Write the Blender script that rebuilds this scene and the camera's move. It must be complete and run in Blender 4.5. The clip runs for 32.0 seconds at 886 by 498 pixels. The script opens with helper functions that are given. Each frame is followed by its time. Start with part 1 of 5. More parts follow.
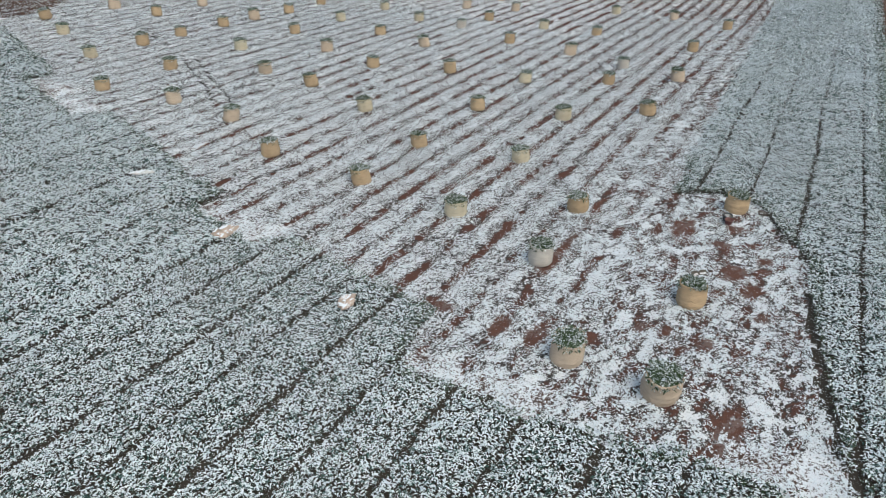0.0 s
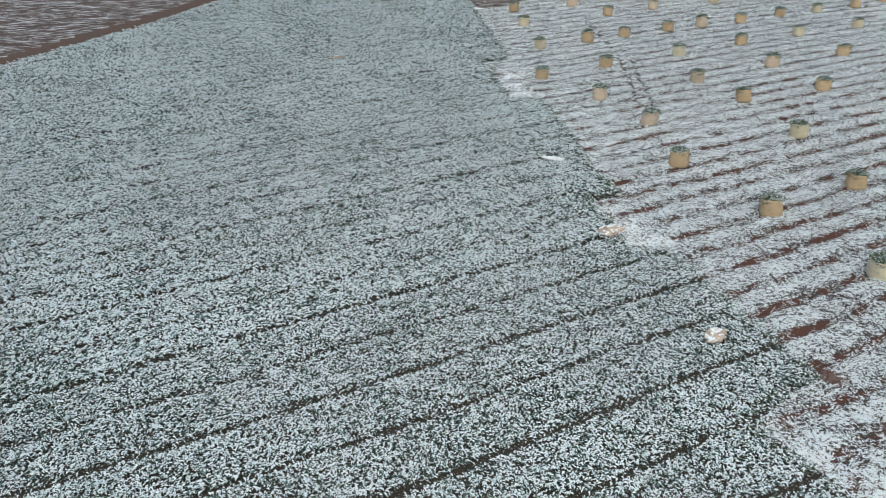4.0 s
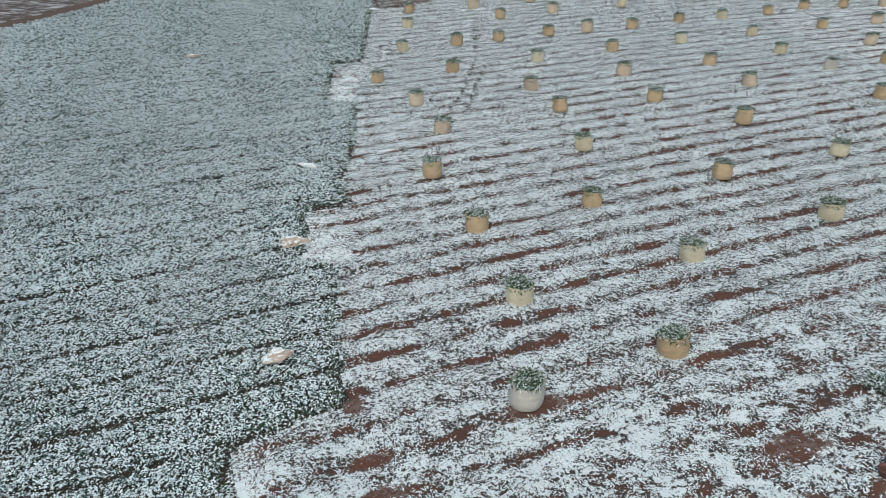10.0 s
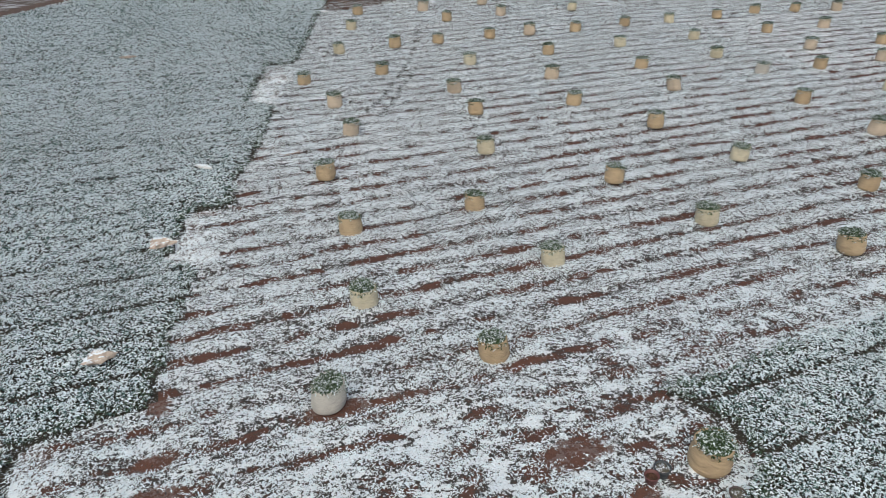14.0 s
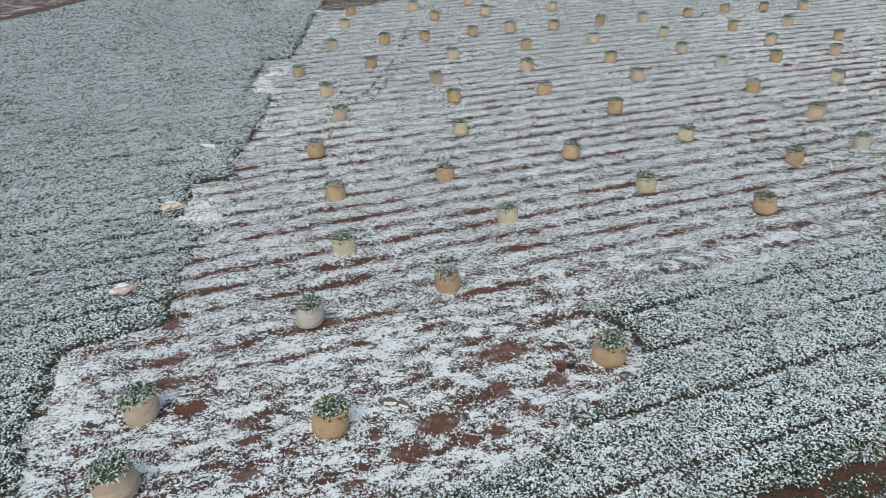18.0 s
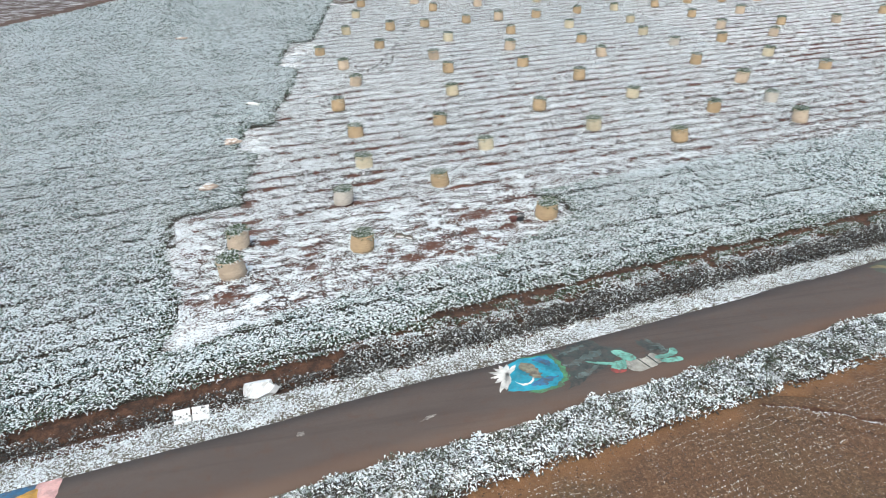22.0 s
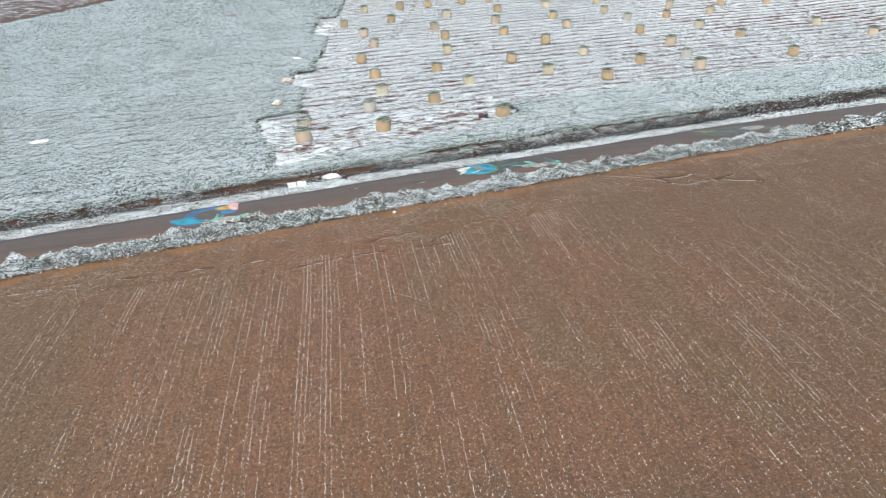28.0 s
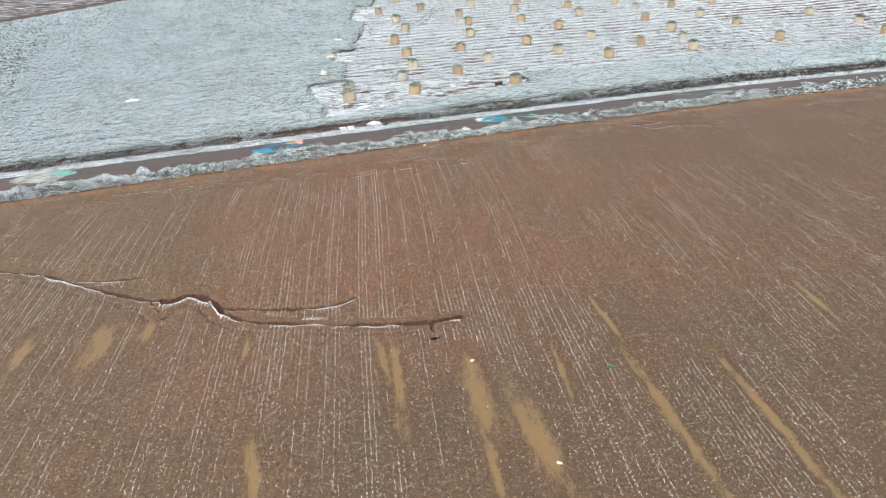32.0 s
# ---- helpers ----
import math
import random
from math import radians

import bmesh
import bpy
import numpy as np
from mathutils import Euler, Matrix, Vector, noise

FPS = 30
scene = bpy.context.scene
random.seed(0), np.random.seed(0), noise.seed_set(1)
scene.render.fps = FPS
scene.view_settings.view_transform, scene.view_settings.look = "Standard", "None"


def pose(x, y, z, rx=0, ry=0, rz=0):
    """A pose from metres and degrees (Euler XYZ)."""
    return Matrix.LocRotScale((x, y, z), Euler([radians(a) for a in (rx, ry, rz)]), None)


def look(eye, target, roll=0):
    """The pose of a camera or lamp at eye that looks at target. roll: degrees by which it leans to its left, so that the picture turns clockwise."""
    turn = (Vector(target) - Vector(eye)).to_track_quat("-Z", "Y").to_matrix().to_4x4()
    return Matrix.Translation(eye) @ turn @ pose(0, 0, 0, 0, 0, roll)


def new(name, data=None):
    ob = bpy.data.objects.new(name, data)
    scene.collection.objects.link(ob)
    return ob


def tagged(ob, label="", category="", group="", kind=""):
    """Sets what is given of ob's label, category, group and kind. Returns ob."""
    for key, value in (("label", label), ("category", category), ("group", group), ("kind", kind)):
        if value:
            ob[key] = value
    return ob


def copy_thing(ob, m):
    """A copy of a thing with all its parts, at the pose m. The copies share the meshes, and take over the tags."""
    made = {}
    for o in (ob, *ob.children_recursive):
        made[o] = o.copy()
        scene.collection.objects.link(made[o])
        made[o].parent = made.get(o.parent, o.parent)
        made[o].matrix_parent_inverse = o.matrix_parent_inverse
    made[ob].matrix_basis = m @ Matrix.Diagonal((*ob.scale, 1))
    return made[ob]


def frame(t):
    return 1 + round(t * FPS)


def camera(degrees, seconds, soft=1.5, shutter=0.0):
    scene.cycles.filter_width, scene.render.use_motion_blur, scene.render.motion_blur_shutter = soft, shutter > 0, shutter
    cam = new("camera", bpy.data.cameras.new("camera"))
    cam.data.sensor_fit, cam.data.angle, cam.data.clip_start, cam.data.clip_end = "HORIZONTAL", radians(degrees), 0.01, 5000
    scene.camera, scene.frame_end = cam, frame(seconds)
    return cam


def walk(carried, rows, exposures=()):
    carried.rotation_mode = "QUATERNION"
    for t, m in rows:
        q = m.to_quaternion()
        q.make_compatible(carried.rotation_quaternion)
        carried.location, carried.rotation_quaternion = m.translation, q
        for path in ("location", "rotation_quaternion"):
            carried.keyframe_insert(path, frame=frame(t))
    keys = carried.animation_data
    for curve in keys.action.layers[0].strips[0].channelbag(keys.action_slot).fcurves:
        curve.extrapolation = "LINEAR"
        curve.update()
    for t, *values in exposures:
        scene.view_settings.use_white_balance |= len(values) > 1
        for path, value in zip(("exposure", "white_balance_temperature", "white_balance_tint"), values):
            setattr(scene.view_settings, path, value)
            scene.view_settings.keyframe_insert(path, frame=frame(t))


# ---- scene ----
cam = camera(66.9, 32.0, 0.9)
PATH = [
    (0, (-19.843, 5.769, 12.962), (-18.5181, 6.9225, 12.0063), -0.84),
    (0.5, (-19.842, 5.786, 12.946), (-18.5600, 6.9898, 11.9931), -0.92),
    (1, (-19.845, 5.812, 12.937), (-18.6351, 7.0902, 11.9880), -1.04),
    (1.5, (-19.796, 5.822, 12.936), (-18.6316, 7.1432, 11.9890), -1.16),
    (2, (-19.741, 5.820, 12.938), (-18.6180, 7.1792, 11.9930), -1.36),
    (2.5, (-19.705, 5.825, 12.901), (-18.6606, 7.2486, 11.9612), -1.46),
    (3, (-19.641, 5.889, 12.879), (-18.7749, 7.4308, 11.9448), -1.81),
    (3.5, (-19.632, 5.945, 12.848), (-19.0159, 7.6078, 11.9230), -1.97),
    (4, (-19.606, 5.984, 12.821), (-19.2026, 7.7155, 11.9040), -2.15),
    (4.5, (-19.486, 5.966, 12.813), (-19.1602, 7.7166, 11.9032), -2.52),
    (6.5, (-17.786, 5.657, 12.624), (-17.4908, 7.4152, 11.7180), -2.51),
    (6.8, (-17.090, 5.556, 12.624), (-16.7865, 7.3075, 11.7075), -2.60),
    (7, (-16.407, 5.424, 12.617), (-16.1008, 7.1781, 11.7053), -1.99),
    (7.5, (-14.280, 5.039, 12.581), (-13.9798, 6.7937, 11.6696), -2.15),
    (8, (-11.963, 4.625, 12.556), (-11.6647, 6.3788, 11.6430), -2.09),
    (8.5, (-9.744, 4.286, 12.575), (-9.4432, 6.0380, 11.6589), -1.88),
    (9, (-7.749, 4.014, 12.594), (-7.4505, 5.7656, 11.6757), -1.86),
    (9.5, (-6.050, 3.774, 12.575), (-5.7528, 5.5255, 11.6558), -1.79),
    (10, (-4.601, 3.576, 12.580), (-4.3056, 5.3275, 11.6606), -1.74),
    (10.5, (-3.418, 3.380, 12.564), (-3.1249, 5.1323, 11.6447), -1.71),
    (11, (-2.456, 3.180, 12.546), (-2.1648, 4.9328, 11.6276), -1.74),
    (11.5, (-1.638, 3.017, 12.544), (-1.3482, 4.7694, 11.6258), -1.66),
    (12, (-0.940, 2.904, 12.533), (-0.6509, 4.6572, 11.6143), -1.63),
    (12.5, (-0.337, 2.787, 12.533), (-0.0505, 4.5409, 11.6156), -1.61),
    (13, (0.171, 2.715, 12.507), (0.4585, 4.4698, 11.5904), -1.51),
    (13.5, (0.655, 2.637, 12.508), (0.9401, 4.3920, 11.5927), -1.54),
    (14, (1.056, 2.559, 12.502), (1.3404, 4.3145, 11.5868), -1.51),
    (14.5, (1.393, 2.455, 12.518), (1.6755, 4.2110, 11.6044), -1.57),
    (16.5, (1.900, 0.597, 12.654), (2.1803, 2.3563, 11.7460), -1.63),
    (17, (1.871, -0.317, 12.653), (2.1517, 1.4425, 11.7454), -1.57),
    (17.5, (1.805, -1.374, 12.671), (2.0841, 0.3869, 11.7645), -1.67),
    (18, (1.704, -2.513, 12.703), (1.9818, -0.7517, 11.7980), -1.68),
    (18.5, (1.586, -3.706, 12.714), (1.8639, -1.9443, 11.8091), -1.72),
    (19, (1.416, -4.988, 12.706), (1.6947, -3.2252, 11.8040), -1.73),
    (19.5, (1.257, -6.319, 12.717), (1.5335, -4.5558, 11.8158), -1.81),
    (20, (1.109, -7.658, 12.734), (1.3832, -5.8937, 11.8341), -1.88),
    (20.5, (0.926, -9.116, 12.753), (1.2000, -7.3501, 11.8543), -1.88),
    (21, (0.698, -10.691, 12.760), (0.9717, -8.9238, 11.8636), -1.89),
    (21.5, (0.482, -12.319, 12.769), (0.7530, -10.5508, 11.8735), -1.99),
    (22, (0.257, -14.005, 12.779), (0.5267, -12.2368, 11.8840), -2.12),
    (22.5, (0.056, -15.750, 12.803), (0.3233, -13.9822, 11.9064), -2.20),
    (23, (-0.212, -17.421, 12.823), (0.0570, -15.6533, 11.9282), -2.18),
    (23.5, (-0.450, -19.051, 12.855), (-0.1825, -17.2825, 11.9603), -2.32),
    (24, (-0.695, -20.593, 12.896), (-0.4280, -18.8258, 11.9991), -2.21),
    (24.5, (-0.925, -22.162, 12.957), (-0.6608, -20.3945, 12.0598), -2.24),
    (25, (-1.157, -23.646, 13.004), (-0.8895, -21.8793, 12.1057), -2.21),
    (25.5, (-1.410, -25.148, 13.056), (-1.1425, -23.3814, 12.1564), -2.23),
    (26, (-1.606, -26.666, 13.102), (-1.3404, -24.8998, 12.2019), -2.16),
    (26.5, (-1.764, -28.215, 13.127), (-1.5057, -26.4477, 12.2267), -2.42),
    (28.5, (-1.766, -34.032, 13.141), (-1.5198, -32.2619, 12.2428), -2.14),
    (29, (-2.033, -35.603, 13.116), (-1.7878, -33.8315, 12.2199), -2.17),
    (29.5, (-2.311, -37.171, 13.134), (-2.0646, -35.4009, 12.2365), -2.04),
    (30, (-2.496, -38.610, 13.150), (-2.2529, -36.8390, 12.2523), -2.13),
    (30.5, (-2.688, -39.917, 13.179), (-2.4453, -38.1464, 12.2818), -2.03),
    (31, (-2.867, -41.135, 13.186), (-2.6247, -39.3645, 12.2883), -1.91),
    (31.5, (-3.034, -42.094, 13.199), (-2.7985, -40.3248, 12.2958), -1.96),
    (32, (-3.084, -42.571, 13.239), (-2.9005, -40.7950, 12.3387), -2.15),
]
EXPOSURE = [(0, 0.06, 6450, 1), (4, 0.01, 6350, -2), (9, -0.02, 6220, -4), (14, -0.02, 6450, 1), (19, 0.03, 6450, 1), (21, 0.36, 6450, 1), (22, 0.60, 6450, 1), (23, 0.63, 6450, 0),
            (26, 0.72, 6450, 0), (29, 0.80, 6450, 1), (32, 0.84, 6500, 1)]
walk(cam, [(t, look(eye, target, roll)) for t, eye, target, roll in PATH], EXPOSURE)

# ---- light ----
world = bpy.data.worlds.new("overcast_sky")
scene.world = world
world.use_nodes = True
wn = world.node_tree.nodes
sky = wn.new("ShaderNodeTexSky")
sky.sky_type, sky.sun_disc = "NISHITA", False
sky.sun_elevation, sky.sun_rotation = radians(55), radians(200)
sky.air_density, sky.dust_density, sky.ozone_density = 1.0, 4.0, 1.0
wn["Background"].inputs["Strength"].default_value = 0.13
world.node_tree.links.new(sky.outputs[0], wn["Background"].inputs["Color"])
sun = new("sun", bpy.data.lights.new("sun", "SUN"))
sun.data.energy, sun.data.angle, sun.data.color = 1.2, radians(40), (1.0, 0.97, 0.93)
sun.matrix_world = look((0, 0, 60), (12, 33, 0))


# ---- the lie of the land ----
SLOPE = math.atan(0.198)          # the rows and the road run this way
UX, UY = math.cos(SLOPE), math.sin(SLOPE)


def rise(x, y):
    """Height of the ground, for numbers or arrays."""
    v = np.clip(y, -40, 36) / 30
    u = np.clip(x, -40, 60) / 30
    d = np.clip(y - 36, 0, 70)
    hollow = 0.36 * np.exp(-((x + 4) / 13) ** 2 - ((y + 20.5) / 4.5) ** 2)
    return 0.421 - hollow + 0.295 * u - 1.171 * v - 0.410 * u * v - 0.529 * v * v + 0.985 * v ** 3 - 0.197 * u * u + 0.06 * d + 0.0004 * d * d


def bow(u, w):
    """The road and what lies beside it curve a little."""
    return 0.0006 * np.clip(u, -25, 25) ** 2 * np.exp(-((w - 1.0) / 7.0) ** 2)


def xy(u, w):
    """From metres along and across the rows to the world."""
    v = w + bow(u, w)
    return u * UX - v * UY, u * UY + v * UX


def uw(x, y):
    u, v = x * UX + y * UY, -x * UY + y * UX
    w = v
    for _ in range(6):
        w = v - bow(u, w)
    return u, w


def smooth_noise(x, y, size, seed):
    """Even-valued noise from -1 to 1 with lumps of about that size, for arrays."""
    rng = np.random.default_rng(seed)
    table = rng.uniform(-1, 1, (256, 256))
    a, b = np.asarray(x) / size, np.asarray(y) / size
    i, j = np.floor(a).astype(int), np.floor(b).astype(int)
    f, g = a - i, b - j
    f, g = f * f * (3 - 2 * f), g * g * (3 - 2 * g)
    t = lambda p, q: table[p % 256, q % 256]
    return (t(i, j) * (1 - f) + t(i + 1, j) * f) * (1 - g) + (t(i, j + 1) * (1 - f) + t(i + 1, j + 1) * f) * g


def inside(u, w, outline):
    """Whether points lie in the outline, for arrays."""
    hit = np.zeros(np.shape(u), bool)
    for (a, b), (c, d) in zip(outline, outline[1:] + outline[:1]):
        cross = ((b > w) != (d > w)) & (u < (c - a) * (w - b) / (d - b + 1e-9) + a)
        hit ^= cross
    return hit


def beside(u, w, line):
    """Distance from points to a broken line, for arrays."""
    best = np.full(np.shape(u), 1e9)
    for (a, b), (c, d) in zip(line, line[1:]):
        t = np.clip(((u - a) * (c - a) + (w - b) * (d - b)) / ((c - a) ** 2 + (d - b) ** 2), 0, 1)
        best = np.minimum(best, np.hypot(u - a - t * (c - a), w - b - t * (d - b)))
    return best


# edges of the fields, in metres along and across the rows
HARVESTED = [(-5.1, 6.3), (-2.4, 7.0), (-0.3, 7.6), (3.3, 8.2), (7.6, 8.3), (10.4, 9.7), (12.9, 10.8), (13.5, 12.6), (12.5, 14.4),
             (18, 14.8), (25, 15.1), (34, 15.4), (50, 16.0), (78, 17.0), (101, 18), (78, 104), (26, 104), (17.3, 78), (15.5, 74),
             (12.6, 65.3), (9.75, 57.0), (7.6, 57.2), (5.0, 48.8), (6.7, 47.3), (4.6, 40.4), (2.9, 36.4), (2.5, 33.7), (0.6, 33.6),
             (-0.6, 29.1), (0.5, 27.9), (-1.3, 19.6), (-3.6, 19.4), (-4.6, 18.9), (-4.9, 14.3), (-4.4, 9.6)]
FAR_NOTCH = [(5.0, 48.6), (6.5, 47.2), (9.3, 56.3), (7.6, 57.2)]
ROAD_LOW, ROAD_HIGH = -1.2, 1.5
GULLY = [(-26, -9.9), (-22.0, -11.65), (-19.8, -12.9), (-18.1, -14.5), (-16.2, -16.1), (-14.9, -16.9), (-14.1, -16.7), (-13.27, -17.4),
         (-12.96, -18.4), (-12.3, -19.1), (-11.7, -19.5), (-9.7, -20.4), (-7.5, -21.4), (-5.85, -21.9), (-4.9, -22.0)]
SIDE_GULLIES = [[(-19.8, -13.0), (-18.8, -13.8), (-17.4, -14.35), (-16.0, -14.6)],
                [(-12.9, -18.1), (-11.5, -18.65), (-9.6, -19.3), (-8.9, -19.4), (-8.1, -19.2)],
                [(-5.9, -21.9), (-6.05, -22.4)], [(-15.5, -16.7), (-15.2, -17.5)]]
HIGH_GULLIES = [[(10.4, -3.35), (11.1, -3.75), (11.7, -4.2), (12.3, -4.9), (12.7, -5.2), (13.4, -5.3), (14.2, -5.35), (15.2, -5.45)], [(12.65, -5.2), (12.95, -5.6), (12.95, -6.1), (13.7, -6.5), (14.6, -6.5), (16.6, -6.3)],
                [(15.0, -6.4), (16.5, -7.2), (18.0, -8.0)],
                [(-0.1, -7.4), (1.2, -6.8), (2.2, -7.0), (3.7, -7.8)], [(-8.5, -5.8), (-6.8, -5.95), (-3.8, -6.25), (-1.0, -6.1), (2.0, -6.2), (5.4, -6.6)],
                [(-18.5, -4.4), (-14, -4.9), (-9, -5.7)], [(-6.5, -7.2), (-3.0, -7.3), (0.5, -7.9)]]
RUTS = [[(22.7, 64.0), (20.2, 58.4), (18.8, 55.1), (16.2, 50.7), (14.0, 47.0), (12.1, 44.3)], [(19.1, 53.6), (16.1, 48.9), (14.0, 45.2), (12.4, 42.9)]]
RED_CORNER = [(15.9, 74.2), (19.8, 74.6), (23.0, 75.8), (27.0, 78.0), (25.0, 84.0), (18.5, 82.0)]
FAR_PATH = [(-60, 54), (-39.6, 69.5), (-27, 76.8), (-20.5, 81.4), (-15, 85.2), (-8.5, 90.8), (10, 104)]


def crop_foot(u):
    """Where the crop ends above the ditch."""
    return np.interp(u, [-60, -8, 2, 4.5, 20, 60], [4.0, 4.0, 4.15, 5.1, 5.1, 5.0])




# ---- materials ----
def shader(name, rough=0.8):
    m = bpy.data.materials.new(name)
    m.use_nodes = True
    m.node_tree.nodes["Principled BSDF"].inputs["Roughness"].default_value = rough
    return m


class Nodes:
    """Short hands for building a node tree."""

    def __init__(self, m):
        self.t, self.n = m.node_tree, m.node_tree.nodes
        self.bsdf = self.n["Principled BSDF"]

    def link(self, a, b):
        self.t.links.new(a, b)

    def put(self, socket, value):
        if isinstance(value, (int, float)):
            socket.default_value = value
        elif isinstance(value, tuple):
            socket.default_value = value if len(value) == len(socket.default_value) else (*value, 1)
        else:
            self.link(value, socket)

    def place(self):
        return self.n.new("ShaderNodeNewGeometry").outputs["Position"]

    def island(self):
        return self.n.new("ShaderNodeNewGeometry").outputs["Random Per Island"]

    def noise(self, scale, detail=4, rough=0.6, at=None, stretch=None):
        k = self.n.new("ShaderNodeTexNoise")
        k.inputs["Scale"].default_value, k.inputs["Detail"].default_value, k.inputs["Roughness"].default_value = scale, detail, rough
        at = at or self.place()
        if stretch:
            mp = self.n.new("ShaderNodeMapping")
            mp.inputs["Scale"].default_value = stretch[:3]
            mp.inputs["Rotation"].default_value = (0, 0, stretch[3] if len(stretch) > 3 else 0)
            self.link(at, mp.inputs[0])
            at = mp.outputs[0]
        self.link(at, k.inputs["Vector"])
        return k.outputs["Fac"]

    def math(self, op, a, b=0.0, c=0.0):
        k = self.n.new("ShaderNodeMath")
        k.operation = op
        for s, v in zip(k.inputs, (a, b, c)):
            self.put(s, v)
        return k.outputs[0]

    def ramp(self, value, low, high, to_low=0.0, to_high=1.0):
        k = self.n.new("ShaderNodeMapRange")
        k.interpolation_type = "SMOOTHSTEP"
        for s, v in zip(k.inputs, (value, low, high, to_low, to_high)):
            self.put(s, v)
        return k.outputs[0]

    def mix(self, f, a, b):
        k = self.n.new("ShaderNodeMix")
        k.data_type = "RGBA"
        self.put(k.inputs[0], f), self.put(k.inputs[6], a), self.put(k.inputs[7], b)
        return k.outputs[2]

    def bump(self, height, strength=0.5, distance=0.05):
        k = self.n.new("ShaderNodeBump")
        k.inputs["Strength"].default_value, k.inputs["Distance"].default_value = strength, distance
        self.link(height, k.inputs["Height"])
        self.link(k.outputs[0], self.bsdf.inputs["Normal"])

    def across(self):
        """Metres across the rows."""
        s = self.n.new("ShaderNodeSeparateXYZ")
        self.link(self.place(), s.inputs[0])
        return self.math("SUBTRACT", self.math("MULTIPLY", s.outputs[1], UX), self.math("MULTIPLY", s.outputs[0], UY))

    def color(self, value):
        self.put(self.bsdf.inputs["Base Color"], value)


SNOW = (0.80, 0.83, 0.87)


def leaf_paint(name, dark, light, snow, grain=24.0, clump=0.0, soft=0.055):
    """Leaves with snow lying on part of each."""
    m = shader(name, 0.7)
    k = Nodes(m)
    green = k.mix(k.noise(2.3, 3), dark, light)
    lie = k.math("ADD", k.math("MULTIPLY", k.island(), 0.42), k.math("MULTIPLY", k.noise(grain, 3, 0.75), 0.96))
    drift = k.math("ADD", lie, k.math("MULTIPLY", k.math("SUBTRACT", k.noise(0.22, 3), 0.5), 0.25))
    if clump:
        drift = k.math("ADD", drift, k.math("MULTIPLY", k.math("SUBTRACT", k.noise(2.1, 3, 0.6), 0.5), clump))
    edge = 0.9 - 0.5 * snow
    white = k.mix(k.noise(9, 3), (0.75, 0.81, 0.84), (0.89, 0.93, 0.955))
    cover = k.ramp(drift, edge - soft, edge + soft)
    k.color(k.mix(cover, green, white))
    k.put(k.bsdf.inputs["Roughness"], k.ramp(cover, 0, 1, 0.5, 0.9))
    return m


CROP = leaf_paint("snowy_crop_leaf", (0.022, 0.067, 0.060), (0.056, 0.140, 0.120), 0.645, 22.0, 0.62)
# less snow, and darker greens that carry the shade inside the canopy
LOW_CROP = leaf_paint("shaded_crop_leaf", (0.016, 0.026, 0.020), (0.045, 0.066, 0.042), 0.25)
# greener leaves with little snow; the dark tone also paints the crop side's shade
EDGE = leaf_paint("bare_crop_leaf", (0.016, 0.036, 0.016), (0.055, 0.100, 0.040), 0.24)
STUBBLE_LEAF = leaf_paint("snowy_crop_residue", (0.034, 0.032, 0.027), (0.082, 0.066, 0.053), 1.04)
LITTER = leaf_paint("dark_wet_litter", (0.028, 0.022, 0.019), (0.078, 0.054, 0.042), 0.08)
WEED = leaf_paint("snowy_weed", (0.036, 0.048, 0.034), (0.085, 0.105, 0.066), 0.48, 24.0, 1.5, 0.11)
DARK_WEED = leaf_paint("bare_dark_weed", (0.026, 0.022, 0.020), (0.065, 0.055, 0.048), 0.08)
VERGE_GRASS = leaf_paint("snow_covered_grass", (0.09, 0.09, 0.075), (0.18, 0.17, 0.14), 0.68, 24.0, 0.8, 0.16)
FROSTED_WEED = leaf_paint("frosted_weed", (0.050, 0.048, 0.044), (0.11, 0.105, 0.092), 0.50, 24.0, 1.0, 0.16)
BAG_LEAF = leaf_paint("green_vegetable_leaf", (0.026, 0.052, 0.018), (0.080, 0.13, 0.045), 0.24, 40.0)


# patches of red soil free of snow: middle and half sizes along and across the rows
BARE = [(5.9, 10.8, 0.65, 0.58), (6.4, 9.8, 0.33, 0.24), (7.3, 9.9, 0.34, 0.3), (9.1, 13.3, 1, 0.5), (9.9, 11.3, 0.37, 0.44), (8.2, 11.6, 0.29, 0.49),
        (4.1, 11.1, 0.31, 0.26), (4.8, 10.1, 0.62, 0.43), (3.1, 9.5, 0.28, 0.25), (10, 8.9, 0.4, 0.36), (8.5, 10.4, 0.32, 0.38),
        (-1.1, 17.2, 0.67, 0.36), (-0.5, 14.3, 0.36, 0.26), (0.8, 13, 0.42, 0.21), (0.9, 12.2, 0.37, 0.22), (0.7, 10.9, 0.41, 0.29),
        (3.8, 17.4, 0.99, 0.45), (-1.1, 15.9, 0.76, 0.36), (-1, 19.6, 0.34, 0.57), (-4.5, 6.5, 0.7, 0.5),
        (-3.1, 6.45, 0.8, 0.3), (-3.1, 9.6, 1.1, 0.4), (5.3, 17.28, 1.4, 0.2), (9.9, 17.35, 0.95, 0.18)]


